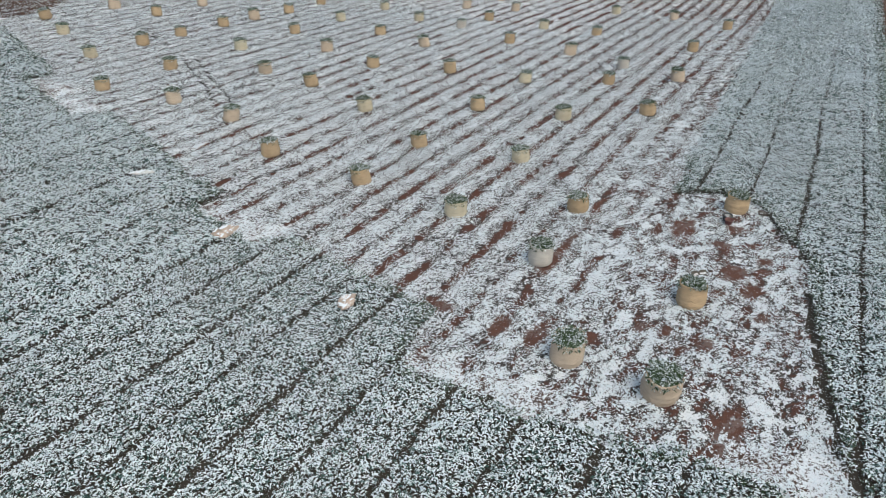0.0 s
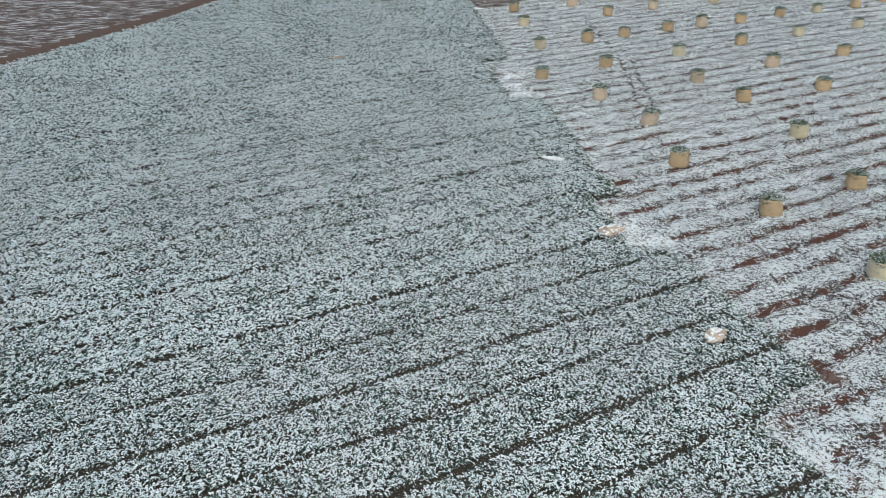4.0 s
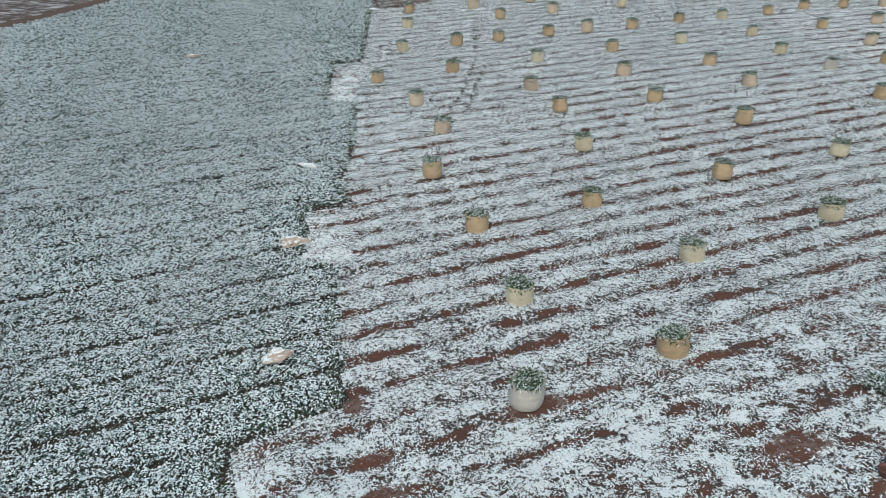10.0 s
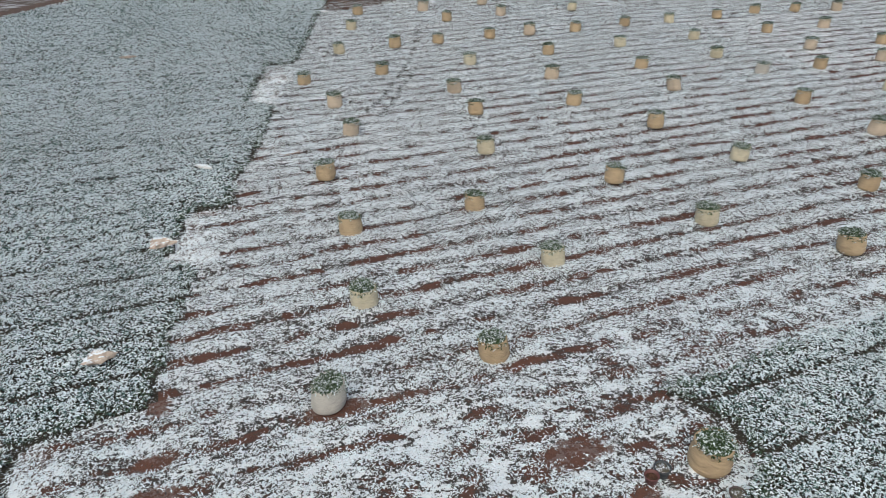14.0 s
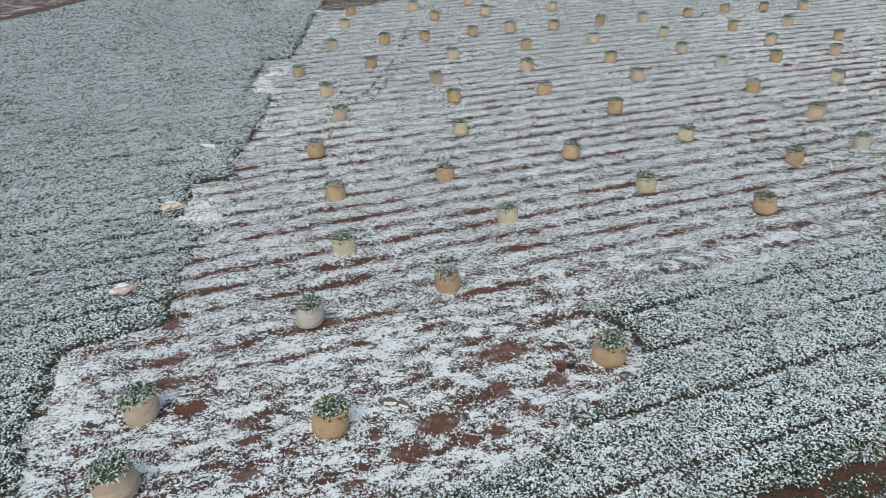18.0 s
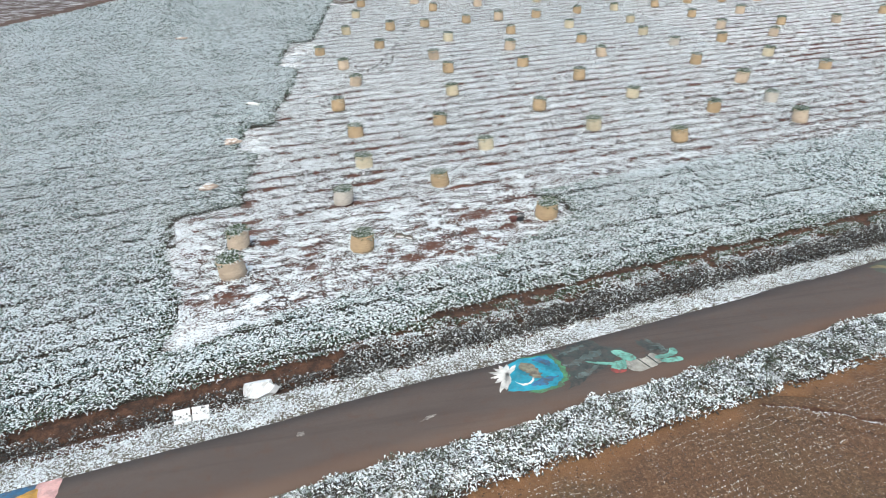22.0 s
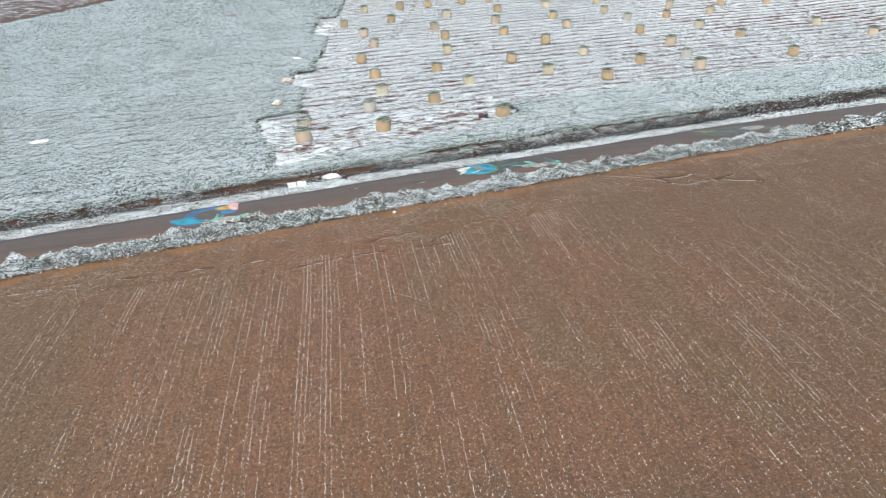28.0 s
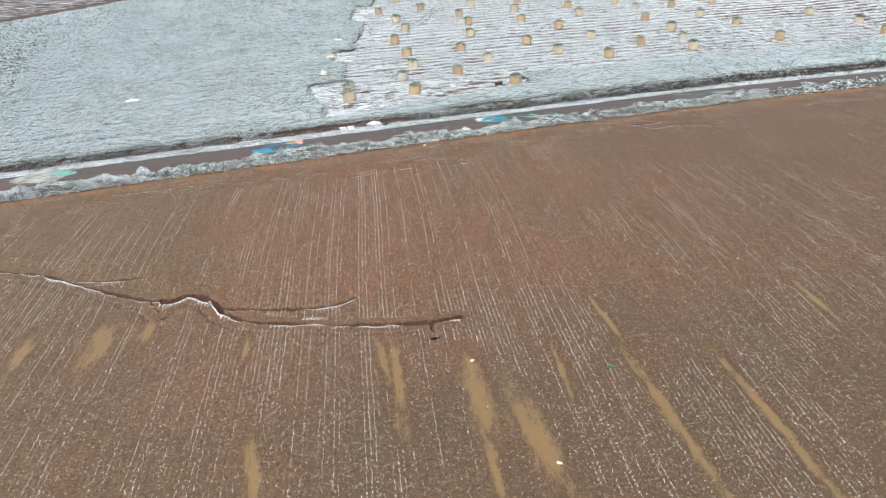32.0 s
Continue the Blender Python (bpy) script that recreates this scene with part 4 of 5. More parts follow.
SNOW_CRUST = plain("snow_crust", (0.78, 0.80, 0.83), 0.9, 0.08, 6.0, 0.2)
snow_specks(400)
gully_snow(410)


# ---- sacks of vegetables ----
def sack(seed, cloth, label, wide=0.51, tall=0.84, lean=0.0, fill=0.10):
    rng = np.random.default_rng(seed)
    thing = tagged(new("vegetable_sack"), label, "sack", "filled sacks in the harvested field")
    seg = 30
    bm = bmesh.new()
    loops = []
    phase = rng.uniform(0, 6.28, 6)
    profile = [(0.0, 0.80), (0.03, 0.93), (0.10, 1.0), (0.28, 1.04), (0.5, 1.03), (0.7, 1.0), (0.86, 0.97), (0.94, 0.975), (1.0, 0.96), (1.015, 0.93), (0.99, 0.89), (0.9, 0.86)]
    fine = []
    for (h0, r0), (h1, r1) in zip(profile, profile[1:]):
        k = max(1, int(abs(h1 - h0) / 0.05))
        fine += [(h0 + (h1 - h0) * j / k, r0 + (r1 - r0) * j / k) for j in range(k)]
    fine.append(profile[-1])
    for h, r in fine:
        loop = []
        for j in range(seg):
            a = 2 * math.pi * j / seg
            fold = noise.noise(Vector((math.cos(a) * 1.5, math.sin(a) * 1.5, h * 1.2 + seed)))
            crease = 0.020 * math.sin(h * 30 + 3.2 * fold * 3 + phase[1]) * (0.4 + abs(fold) * 2) + 0.05 * noise.noise(Vector((math.cos(a) * 1.2, math.sin(a) * 1.2, h * 7 + seed)))
            bulge = 0.035 * math.sin(2 * a + phase[3]) + 0.022 * math.sin(3 * a + phase[4] + h * 2)
            rr = wide * (r + (crease + bulge) * min(1, h * 6))
            sag = 0.03 * math.sin(a + phase[5]) + 0.018 * math.sin(3 * a + phase[0])
            loop.append(bm.verts.new((rr * math.cos(a) + lean * h * 0.25, rr * math.sin(a), h * (tall + sag))))
        loops.append(loop)
    for a, b in zip(loops, loops[1:]):
        for j in range(seg):
            bm.faces.new((a[j], a[(j + 1) % seg], b[(j + 1) % seg], b[j]))
    bm.faces.new(list(reversed(loops[0])))
    part("sack_body", rounded(bm), cloth, thing, "creased woven mesh sack cloth")
    # heaped leaves in the mouth
    n = 760
    rad = wide * 1.03 * np.sqrt(rng.uniform(0, 1, n))
    ang = rng.uniform(0, 2 * np.pi, n)
    x, y = rad * np.cos(ang) + lean * 0.25, rad * np.sin(ang)
    spill = np.clip(np.sin(ang * 2 + seed) + 0.4, 0, 1.4) * np.clip(rad / wide - 0.8, 0, 1) * 0.5
    z = tall * 1.0 + fill * (1 - (rad / wide) ** 2) + rng.uniform(-0.04, 0.06, n) - spill
    length = rng.uniform(0.07, 0.16, n)
    leaves("foliage", x, y, z, length, length * rng.uniform(0.22, 0.38, n), rng.uniform(-0.4, 0.8, n), BAG_LEAF, seed + 7, thing, 0.4)
    tagged(thing.children[-1], "green vegetable leaves dusted with snow")
    bm = bmesh.new()
    bmesh.ops.create_uvsphere(bm, u_segments=18, v_segments=8, radius=1)
    for v in bm.verts:
        v.co = Vector((v.co.x * wide * 0.92 + lean * 0.25, v.co.y * wide * 0.92, tall * 0.94 + max(v.co.z, -0.2) * fill))
    part("filling", rounded(bm), BAG_LEAF, thing)
    return thing


TAN = woven("tan_sack_cloth", (0.53, 0.385, 0.24))
BEIGE = woven("beige_sack_cloth", (0.60, 0.48, 0.37))
CREAM = woven("cream_sack_cloth", (0.66, 0.575, 0.42))
GREYED = woven("whitish_sack_cloth", (0.58, 0.54, 0.49))
SACKS = {
    "tan": [sack(500, TAN, "round tan woven sack filled with leafy greens"), sack(501, TAN, "round tan woven sack filled with leafy greens", 0.53, 0.80, 0.3, 0.09)],
    "beige": [sack(502, BEIGE, "round beige woven sack heaped with leafy greens", 0.52, 0.84, -0.3, 0.12), sack(503, BEIGE, "round beige woven sack heaped with leafy greens", 0.50, 0.82, 0.6)],
    "cream": [sack(504, CREAM, "round cream woven sack filled with leafy greens", 0.52, 0.78, 0.2)],
    "grey": [sack(505, GREYED, "round whitish woven sack filled with leafy greens", 0.52, 0.80, -0.4, 0.07)],
}
NEAR_SACKS = [
    (9.45, 13.75), (0.12, 18.05), (5.35, 19.43), (1.53, 23.58), (9.22, 25.29), (1.37, 29.61), (14.91, 32.75), (0.40, 35.85),
    (7.26, 31.05), (17.06, 27.44), (-4.65, 13.95), (-4.50, 10.95), (0.72, 12.2), (21.2, 23.6), (26.8, 29.5), (22.8, 34.4),
    (-0.77, 52.65), (20.55, 39.95), (17.04, 44.93), (2.0, 42.0), (1.27, 47.17), (9.4, 37.8), (10.2, 44.1),
]
MIDDLE_SACKS = [
    (12.19, 55.45), (5.04, 54.12), (9.68, 48.77), (19.24, 57.29), (17.39, 50.81), (26.14, 58.77), (25.16, 52.28), (25.18, 46.7),
    (33.8, 60.3), (32.6, 54.2), (33.8, 49.7), (42.2, 55.8), (32.5, 42.8), (39.2, 50.25), (33.3, 36.8), (32.3, 31.1), (31.0, 25.8),
    (40.5, 44.3), (43.0, 39.6), (45.7, 51.5), (50.0, 56.7), (56.9, 56.8), (65.4, 59.9), (42.8, 29.5),
]
FAR_SACKS = [
    (4.6, 74.0), (3.57, 68.32), (11.3, 74.8), (12.9, 69.8), (2.14, 60.38), (6.9, 61.4), (10.75, 62.09), (15.6, 63.0), (18.66, 71.29),
    (19.44, 63.64), (23.98, 64.2), (26.6, 72.6), (29.5, 65.7), (34.4, 66.4), (40.1, 67.5), (45.2, 69.14), (41.95, 61.7), (50.23, 69.72),
    (48.7, 62.9), (55.09, 69.57), (17.9, 76.5), (58.5, 38.2), (57.0, 31.5), (55.5, 44.0),
]


def set_sacks():
    rng = random.Random(7)
    used = set()
    pale = {1: "grey", 3: "cream", 4: "cream", 9: "cream", 10: "beige", 11: "beige", 12: "tan", 0: "tan", 2: "tan", 5: "tan", 6: "tan", 7: "tan", 8: "tan", 13: "tan", 21: "cream", 16: "tan", 17: "tan", 18: "tan", 23: "cream", 28: "cream", 33: "grey", 38: "grey"}
    for i, (x, y) in enumerate(NEAR_SACKS + MIDDLE_SACKS + FAR_SACKS):
        cloth = pale.get(i) or rng.choice(["tan", "tan", "tan", "beige", "beige", "cream"])
        mould = rng.choice(SACKS[cloth])
        u, w = uw(x, y)
        z = float(ground_height(np.array([u]), np.array([w]))[0])
        lean_x, lean_y = {10: (3, -8), 11: (3, -10)}.get(i, (rng.uniform(-3, 3), rng.uniform(-3, 3)))
        m = pose(x, y, z - (0.06 if i in (10, 11) else 0.03), lean_x, lean_y) @ pose(0, 0, 0, 0, 0, rng.uniform(0, 360))
        girth = {0: 0.92, 10: 1.0, 11: 1.02}.get(i) or rng.uniform(0.94, 1.03)
        for c in range(3):
            for r in range(3):
                m[r][c] *= girth * (1.0 if c < 2 else 1.06)
        if mould.name not in used:
            used.add(mould.name)
            mould.matrix_basis = m
        else:
            copy_thing(mould, m)
    for moulds in SACKS.values():
        for mould in moulds:
            if mould.name not in used:
                for o in list(mould.children_recursive) + [mould]:
                    bpy.data.objects.remove(o)


set_sacks()


# ---- pictures painted on the road ----
def road_top(u, w):
    x, y = xy(u, w)
    h = np.interp(w, [ROAD_LOW, ROAD_LOW + 0.6, 0.15, ROAD_HIGH - 0.6, ROAD_HIGH], [0.03, 0.055, 0.07, 0.055, 0.03])
    return Vector((x, y, float(rise(x, y)) + float(h)))


def patch(name, outline, layer, material, parent, label="", ragged=0.02, hole=None, bend=1.0):
    """A flat coat of paint with a soft-cornered outline, laid on the road; a hole leaves a ring."""
    def curve(points):
        out = []
        n = len(points)
        for i in range(n):
            p0, p1, p2, p3 = (Vector(points[(i + k - 1) % n]) for k in range(4))
            for j in range(6):
                t = j / 6
                p = 0.5 * (2 * p1 + (p2 - p0) * t + (2 * p0 - 5 * p1 + 4 * p2 - p3) * t * t + (3 * p1 - p0 - 3 * p2 + p3) * t ** 3)
                p = p * bend + (p1 + (p2 - p1) * t) * (1 - bend)
                out.append(p + Vector((random.uniform(-ragged, ragged), random.uniform(-ragged, ragged))))
        return out
    bm = bmesh.new()
    edges = []
    for ring in [outline] + ([hole] if hole else []):
        vs = [bm.verts.new((p.x, min(ROAD_HIGH - 0.02, max(ROAD_LOW + 0.02, p.y)), 0)) for p in curve(ring)]
        edges += [bm.edges.new((a, b)) for a, b in zip(vs, vs[1:] + vs[:1])]
    bmesh.ops.triangle_fill(bm, use_beauty=True, use_dissolve=False, edges=edges)
    bmesh.ops.subdivide_edges(bm, edges=[e for e in bm.edges if e.calc_length() > 0.35], cuts=2)
    bmesh.ops.triangulate(bm, faces=bm.faces)
    for v in bm.verts:
        v.co = road_top(v.co.x, v.co.y) + Vector((0, 0, 0.004 * layer + 0.004))
    for f in bm.faces:
        f.normal_update()
        if f.normal.z < 0:
            f.normal_flip()
    return part(name, bm, material, parent, label)


BLUE = worn_paint("blue_road_paint", (0.045, 0.18, 0.35), 0.75)
CYAN = worn_paint("cyan_road_paint", (0.03, 0.32, 0.44), 0.35)
LIME = worn_paint("green_road_paint", (0.09, 0.28, 0.13), 0.8)
PINK = worn_paint("pink_road_paint", (0.68, 0.40, 0.38), 0.2)
ORANGE = worn_paint("orange_road_paint", (0.62, 0.34, 0.06), 0.3)
MINT = worn_paint("mint_road_paint", (0.20, 0.48, 0.39), 0.6)
PALE = worn_paint("pale_grey_road_paint", (0.44, 0.42, 0.37), 0.5)
WHITE = worn_paint("white_road_paint", (0.72, 0.70, 0.66), 0.2)
SMOKE = worn_paint("dark_smoky_road_paint", (0.054, 0.070, 0.063), 0.8)
RED = worn_paint("red_road_paint", (0.36, 0.07, 0.06), 0.6)

ring_picture = tagged(new("road_painting"), "faded blue ring with pink, orange and mint shapes painted on road", "painting", "pictures on the road")
patch("blue_ring", [(-10.64, 0.35), (-10.1, 0.25), (-9.83, 0.94), (-9.31, 1.38), (-8.62, 1.46), (-7.91, 1.45), (-7.56, 0.33), (-7.69, 0.04), (-8.2, -0.07), (-8.78, -0.57), (-9.6, -0.82), (-10.38, -0.4)],
      0, BLUE, ring_picture, "", 0.02, [(-9.5, 0.32), (-9.04, 0.92), (-8.58, 0.82), (-8.27, 0.31), (-8.63, -0.28), (-9.18, -0.28)])
patch("cyan_streak", [(-10.5, 0.2), (-9.9, 0.3), (-9.5, -0.1), (-8.9, -0.35), (-8.9, -0.55), (-9.6, -0.6), (-10.3, -0.3)], 1, CYAN, ring_picture)
patch("pink_shape", [(-7.95, 1.44), (-7.6, 1.46), (-7.37, 1.42), (-7.42, 0.8), (-7.5, 0.32), (-7.75, 0.5), (-7.95, 0.9)], 2, PINK, ring_picture)
patch("orange_shape", [(-8.54, 1.04), (-8.2, 1.2), (-7.9, 1.24), (-7.88, 0.62), (-8.29, 0.74)], 3, ORANGE, ring_picture)
patch("pale_body", [(-8.77, -0.72), (-8.3, -0.36), (-7.63, -0.5), (-7.55, -0.88), (-8.0, -0.95), (-8.49, -0.94)], 1, PALE, ring_picture)
patch("mint_limb", [(-8.85, -0.55), (-8.6, -0.25), (-8.47, 0.18), (-8.38, 0.15), (-8.45, -0.3), (-8.2, -0.1), (-8.15, -0.2), (-8.5, -0.6)], 2, MINT, ring_picture)
patch("mint_limb", [(-7.65, -0.5), (-7.3, -0.42), (-7.06, -0.33), (-7.08, -0.7), (-7.15, -0.86), (-7.62, -0.84)], 2, MINT, ring_picture)
patch("red_spot", [(-9.25, -0.75), (-9.1, -0.6), (-8.95, -0.72), (-9.05, -0.92)], 3, RED, ring_picture)

fan_picture = tagged(new("road_painting"), "bright cyan block with white petals beside mint figure painted on road", "painting", "pictures on the road")
patch("green_border", [(5.3, 1.42), (6.36, 1.3), (6.42, 0.6), (6.34, -0.05), (5.85, -0.42), (5.1, -0.4), (4.9, -0.3), (5.6, 0.4)], 0, LIME, fan_picture, "", 0.05, None, 0.12)
patch("cyan_block", [(4.72, 1.15), (5.37, 1.37), (6.24, 1.22), (6.27, 0.6), (6.16, 0.02), (5.78, -0.31), (5.2, -0.3), (4.34, 0.0), (4.6, 0.5)], 1, CYAN, fan_picture, "", 0.03, None, 0.1)
patch("blue_streak", [(5.1, 0.02), (5.5, 0.16), (6.0, 0.12), (5.8, -0.05), (5.4, -0.15)], 2, BLUE, fan_picture, "", 0.06)
patch("blue_streak", [(5.75, 1.15), (6.05, 1.12), (6.12, 0.7), (5.95, 0.66)], 2, BLUE, fan_picture, "", 0.06)
patch("tan_streak", [(5.2, 1.06), (5.48, 1.06), (5.62, 0.7), (5.6, 0.3), (5.42, 0.24), (5.2, 0.62)], 3, worn_paint("tan_road_paint", (0.30, 0.27, 0.19), 0.8), fan_picture, "", 0.06)
for tip_u, tip_w in ((4.22, 1.09), (4.45, 1.24), (4.66, 1.33), (4.9, 1.29), (5.14, 1.14), (4.14, 0.80), (4.16, 0.5), (4.09, 0.02), (4.3, 0.04), (4.55, 0.30)):
    du, dw = tip_u - 4.68, tip_w - 0.74
    long = math.hypot(du, dw)
    nu, nw = -dw / long * 0.085, du / long * 0.085
    patch("white_petal", [(4.68 - nu * 0.5, 0.74 - nw * 0.5), (4.68 + du * 0.55 - nu, 0.74 + dw * 0.55 - nw), (tip_u, tip_w), (4.68 + du * 0.55 + nu, 0.74 + dw * 0.55 + nw), (4.68 + nu * 0.5, 0.74 + nw * 0.5)], 3, WHITE, fan_picture, "", 0.015, None, 0.5)
patch("white_crescent", [(4.72, 0.36), (4.85, 0.17), (5.1, 0.14), (5.3, 0.30), (5.26, 0.16), (5.08, 0.05), (4.85, 0.06)], 3, WHITE, fan_picture, "", 0.01)
patch("dark_smear", [(6.5, 1.3), (6.83, 1.29), (7.83, 1.42), (8.06, 1.0), (8.53, 0.32), (7.73, 0.0), (6.74, -0.38), (6.0, -0.6), (6.4, 0.0)], 0, SMOKE, fan_picture, "", 0.09)
patch("dark_smear", [(9.2, 0.67), (9.5, 0.6), (9.78, -0.2), (9.3, -0.1), (9.1, 0.32)], 0, SMOKE, fan_picture, "", 0.08)
HAZE_PAINT = worn_paint("grey_green_road_paint", (0.13, 0.18, 0.17), 0.85)
patch("grey_streak", [(6.5, 1.1), (6.9, 1.2), (7.5, 1.25), (7.3, 1.05), (6.8, 0.95)], 1, HAZE_PAINT, fan_picture, "", 0.08)
patch("grey_streak", [(6.45, 0.5), (7.0, 0.62), (7.7, 0.8), (7.9, 0.6), (7.2, 0.42), (6.7, 0.3)], 1, HAZE_PAINT, fan_picture, "", 0.08)
patch("grey_streak", [(6.5, -0.2), (6.9, 0.0), (7.4, 0.12), (7.2, -0.08), (6.8, -0.3)], 1, HAZE_PAINT, fan_picture, "", 0.08)
patch("pale_body", [(8.16, -0.11), (8.54, -0.15), (8.8, -0.2), (9.2, -0.08), (9.26, -0.47), (9.02, -0.65), (8.36, -0.73), (8.1, -0.52)], 1, PALE, fan_picture)
patch("mint_head", [(7.72, -0.14), (8.0, -0.1), (8.2, -0.16), (8.0, -0.46), (7.66, -0.38)], 2, MINT, fan_picture)
patch("mint_limb", [(7.08, 0.42), (7.4, 0.22), (7.8, 0.02), (8.23, -0.04), (8.05, -0.24), (7.4, 0.08)], 2, MINT, fan_picture)
patch("mint_limb", [(8.12, 0.5), (8.4, 0.46), (8.64, -0.07), (8.36, -0.18), (8.17, 0.12)], 2, MINT, fan_picture)
patch("mint_limb", [(9.18, -0.26), (9.6, -0.28), (9.9, -0.08), (9.98, -0.3), (9.72, -0.46), (9.2, -0.44)], 2, MINT, fan_picture)
patch("mint_limb", [(9.2, -0.48), (9.5, -0.52), (9.84, -0.58), (9.82, -0.76), (9.42, -0.72), (9.18, -0.58)], 2, MINT, fan_picture)
patch("red_spot", [(7.6, -0.24), (7.58, -0.45), (7.85, -0.58), (8.0, -0.48), (7.8, -0.4)], 3, RED, fan_picture)
patch("pale_smear", [(9.47, 0.7), (9.40, 0.3), (9.2, -0.06), (9.7, -0.25), (9.76, 0.05), (9.62, 0.44)], 0, HAZE_PAINT, fan_picture, "", 0.06)
patch("black_stroke", [(8.6, -0.2), (8.64, -0.2), (8.72, -0.68), (8.67, -0.68)], 3, SMOKE, fan_picture, "", 0.01)
patch("black_stroke", [(8.95, -0.12), (9.0, -0.12), (9.04, -0.62), (9.0, -0.62)], 3, SMOKE, fan_picture, "", 0.01)

SCUFF = worn_paint("pale_road_scuff", (0.34, 0.31, 0.28), 0.9)
patch("pale_scuff", [(-1.62, 0.62), (-1.54, 0.72), (-1.42, 0.70), (-1.40, 0.58), (-1.52, 0.54)], 0, SCUFF, ROAD, "", 0.03)
patch("pale_scuff", [(1.6, -0.20), (1.9, -0.10), (2.1, -0.08), (2.05, -0.16), (1.8, -0.22)], 0, SCUFF, ROAD, "", 0.04)

far_picture = tagged(new("road_painting"), "worn yellow and white shapes in green smear painted on road", "painting", "pictures on the road")
patch("green_smear", [(20.2, 1.3), (22.0, 1.2), (24.5, 0.6), (25.2, -0.4), (23.0, -0.6), (20.6, -0.2)], 0, worn_paint("olive_road_paint", (0.095, 0.12, 0.085), 0.85), far_picture, "", 0.08)
patch("yellow_shape", [(20.1, 1.2), (20.6, 1.25), (20.9, 0.9), (21.5, 0.75), (21.3, 0.5), (20.7, 0.55), (20.5, 0.95)], 1, worn_paint("yellow_road_paint", (0.30, 0.25, 0.12), 0.6), far_picture)
patch("mint_streak", [(21.0, 0.7), (22.0, 0.25), (23.6, 0.1), (23.4, -0.1), (22.0, 0.05)], 1, HAZE_PAINT, far_picture)
patch("white_shape", [(23.2, 0.3), (24.4, 0.35), (24.9, 0.0), (24.0, -0.4), (23.4, -0.3)], 2, worn_paint("faded_white_road_paint", (0.38, 0.36, 0.32), 0.7), far_picture)

left_picture = tagged(new("road_painting"), "worn white and mint shapes painted on road", "painting", "pictures on the road")
patch("pale_shape", [(-24.2, 0.6), (-23.6, 1.4), (-22.2, 1.3), (-21.4, 0.7), (-22.3, 0.0), (-23.5, -0.1)], 0, PALE, left_picture)
patch("mint_streak", [(-22.4, 1.3), (-21.2, 1.4), (-20.6, 0.5), (-21.2, 0.2), (-21.8, 0.8)], 1, MINT, left_picture)
patch("pale_body", [(-23.2, 0.2), (-22.2, 0.4), (-21.2, 0.1), (-21.6, -0.4), (-22.8, -0.4)], 1, PALE, left_picture)


# ---- loose things ----
def crumpled(name, size, seed, folds=0.22, flat=0.35, fine=3):
    """A crumpled cloth or empty sack as a bmesh, resting on z = 0."""
    rng = random.Random(seed)
    off = Vector((rng.uniform(0, 50), rng.uniform(0, 50), rng.uniform(0, 50)))
    bm = bmesh.new()
    bmesh.ops.create_icosphere(bm, subdivisions=fine, radius=1)
    for v in bm.verts:
        n = noise.noise(v.co * 1.5 + off) * folds * 1.7 + abs(noise.noise(v.co * 2.6 + off)) * folds * 1.4 + rng.uniform(-0.22, 0.22) * folds
        p = v.co * (1 + n)
        taper = 1 - 0.25 * p.x
        v.co = Vector((p.x * size[0], p.y * size[1] * taper, max(p.z, -flat) * size[2]))
    low = min(v.co.z for v in bm.verts)
    for v in bm.verts:
        v.co.z -= low
    return bm


def lay(name, label, category, bm, material, x, y, over, turn, group=""):
    u, w = uw(x, y)
    ob = part(name, bm, material)
    ob.matrix_basis = pose(x, y, float(ground_height(np.array([u]), np.array([w]))[0]) + over, 0, 0, turn)
    return tagged(ob, label, category, group)


def dusted(name, color, snow):
    """Cloth with snow on its upward folds."""
    m = shader(name, 0.8)
    k = Nodes(m)
    base = k.mix(k.ramp(k.noise(4, 5, 0.7), 0.35, 0.65), tuple(c * 0.74 for c in color), color)
    up = k.n.new("ShaderNodeSeparateXYZ")
    k.link(k.n.new("ShaderNodeNewGeometry").outputs["Normal"], up.inputs[0])
    f = k.ramp(k.math("ADD", up.outputs[2], k.math("MULTIPLY", k.noise(7, 4, 0.7), 0.8)), 1.5 - snow, 1.65 - snow)
    k.color(k.mix(f, base, SNOW))
    k.bump(k.noise(9, 4), 0.4, 0.03)
    return m


SACKCLOTH = dusted("dusty_pink_sack_cloth", (0.57, 0.45, 0.37), 0.30)
WHITE_CLOTH = dusted("white_plastic_cloth", (0.70, 0.68, 0.66), 0.30)
SEEDLING, SCRAP_A, SCRAP_B, SCRAP_C = (-1.51, -26.55), (-5.37, -24.65), (-4.68, -29.39), (-0.59, -3.43)
SCATTERED = "empty sacks lying in the fields"
lay("empty_sack", "crumpled pinkish empty sack lying on snowy crop", "sack", crumpled("a", (0.40, 0.22, 0.18), 1, 0.38), SACKCLOTH, -7.0, 21.5, 0.24, 12, SCATTERED)
lay("empty_sack", "crumpled beige empty sack lying at the crop's edge", "sack", crumpled("b", (0.46, 0.25, 0.20), 2, 0.38), SACKCLOTH, -6.6, 29.6, 0.24, -4, SCATTERED)
lay("empty_sack", "flat whitish empty sack lying on snowy crop", "sack", crumpled("c", (0.60, 0.16, 0.10), 3), WHITE_CLOTH, -5.9, 37.9, 0.26, -38, SCATTERED)
lay("empty_sack", "pale pinkish empty sack far out on the crop", "sack", crumpled("d", (0.5, 0.25, 0.15), 4), SACKCLOTH, -14.8, 61.4, 0.26, 10, SCATTERED)
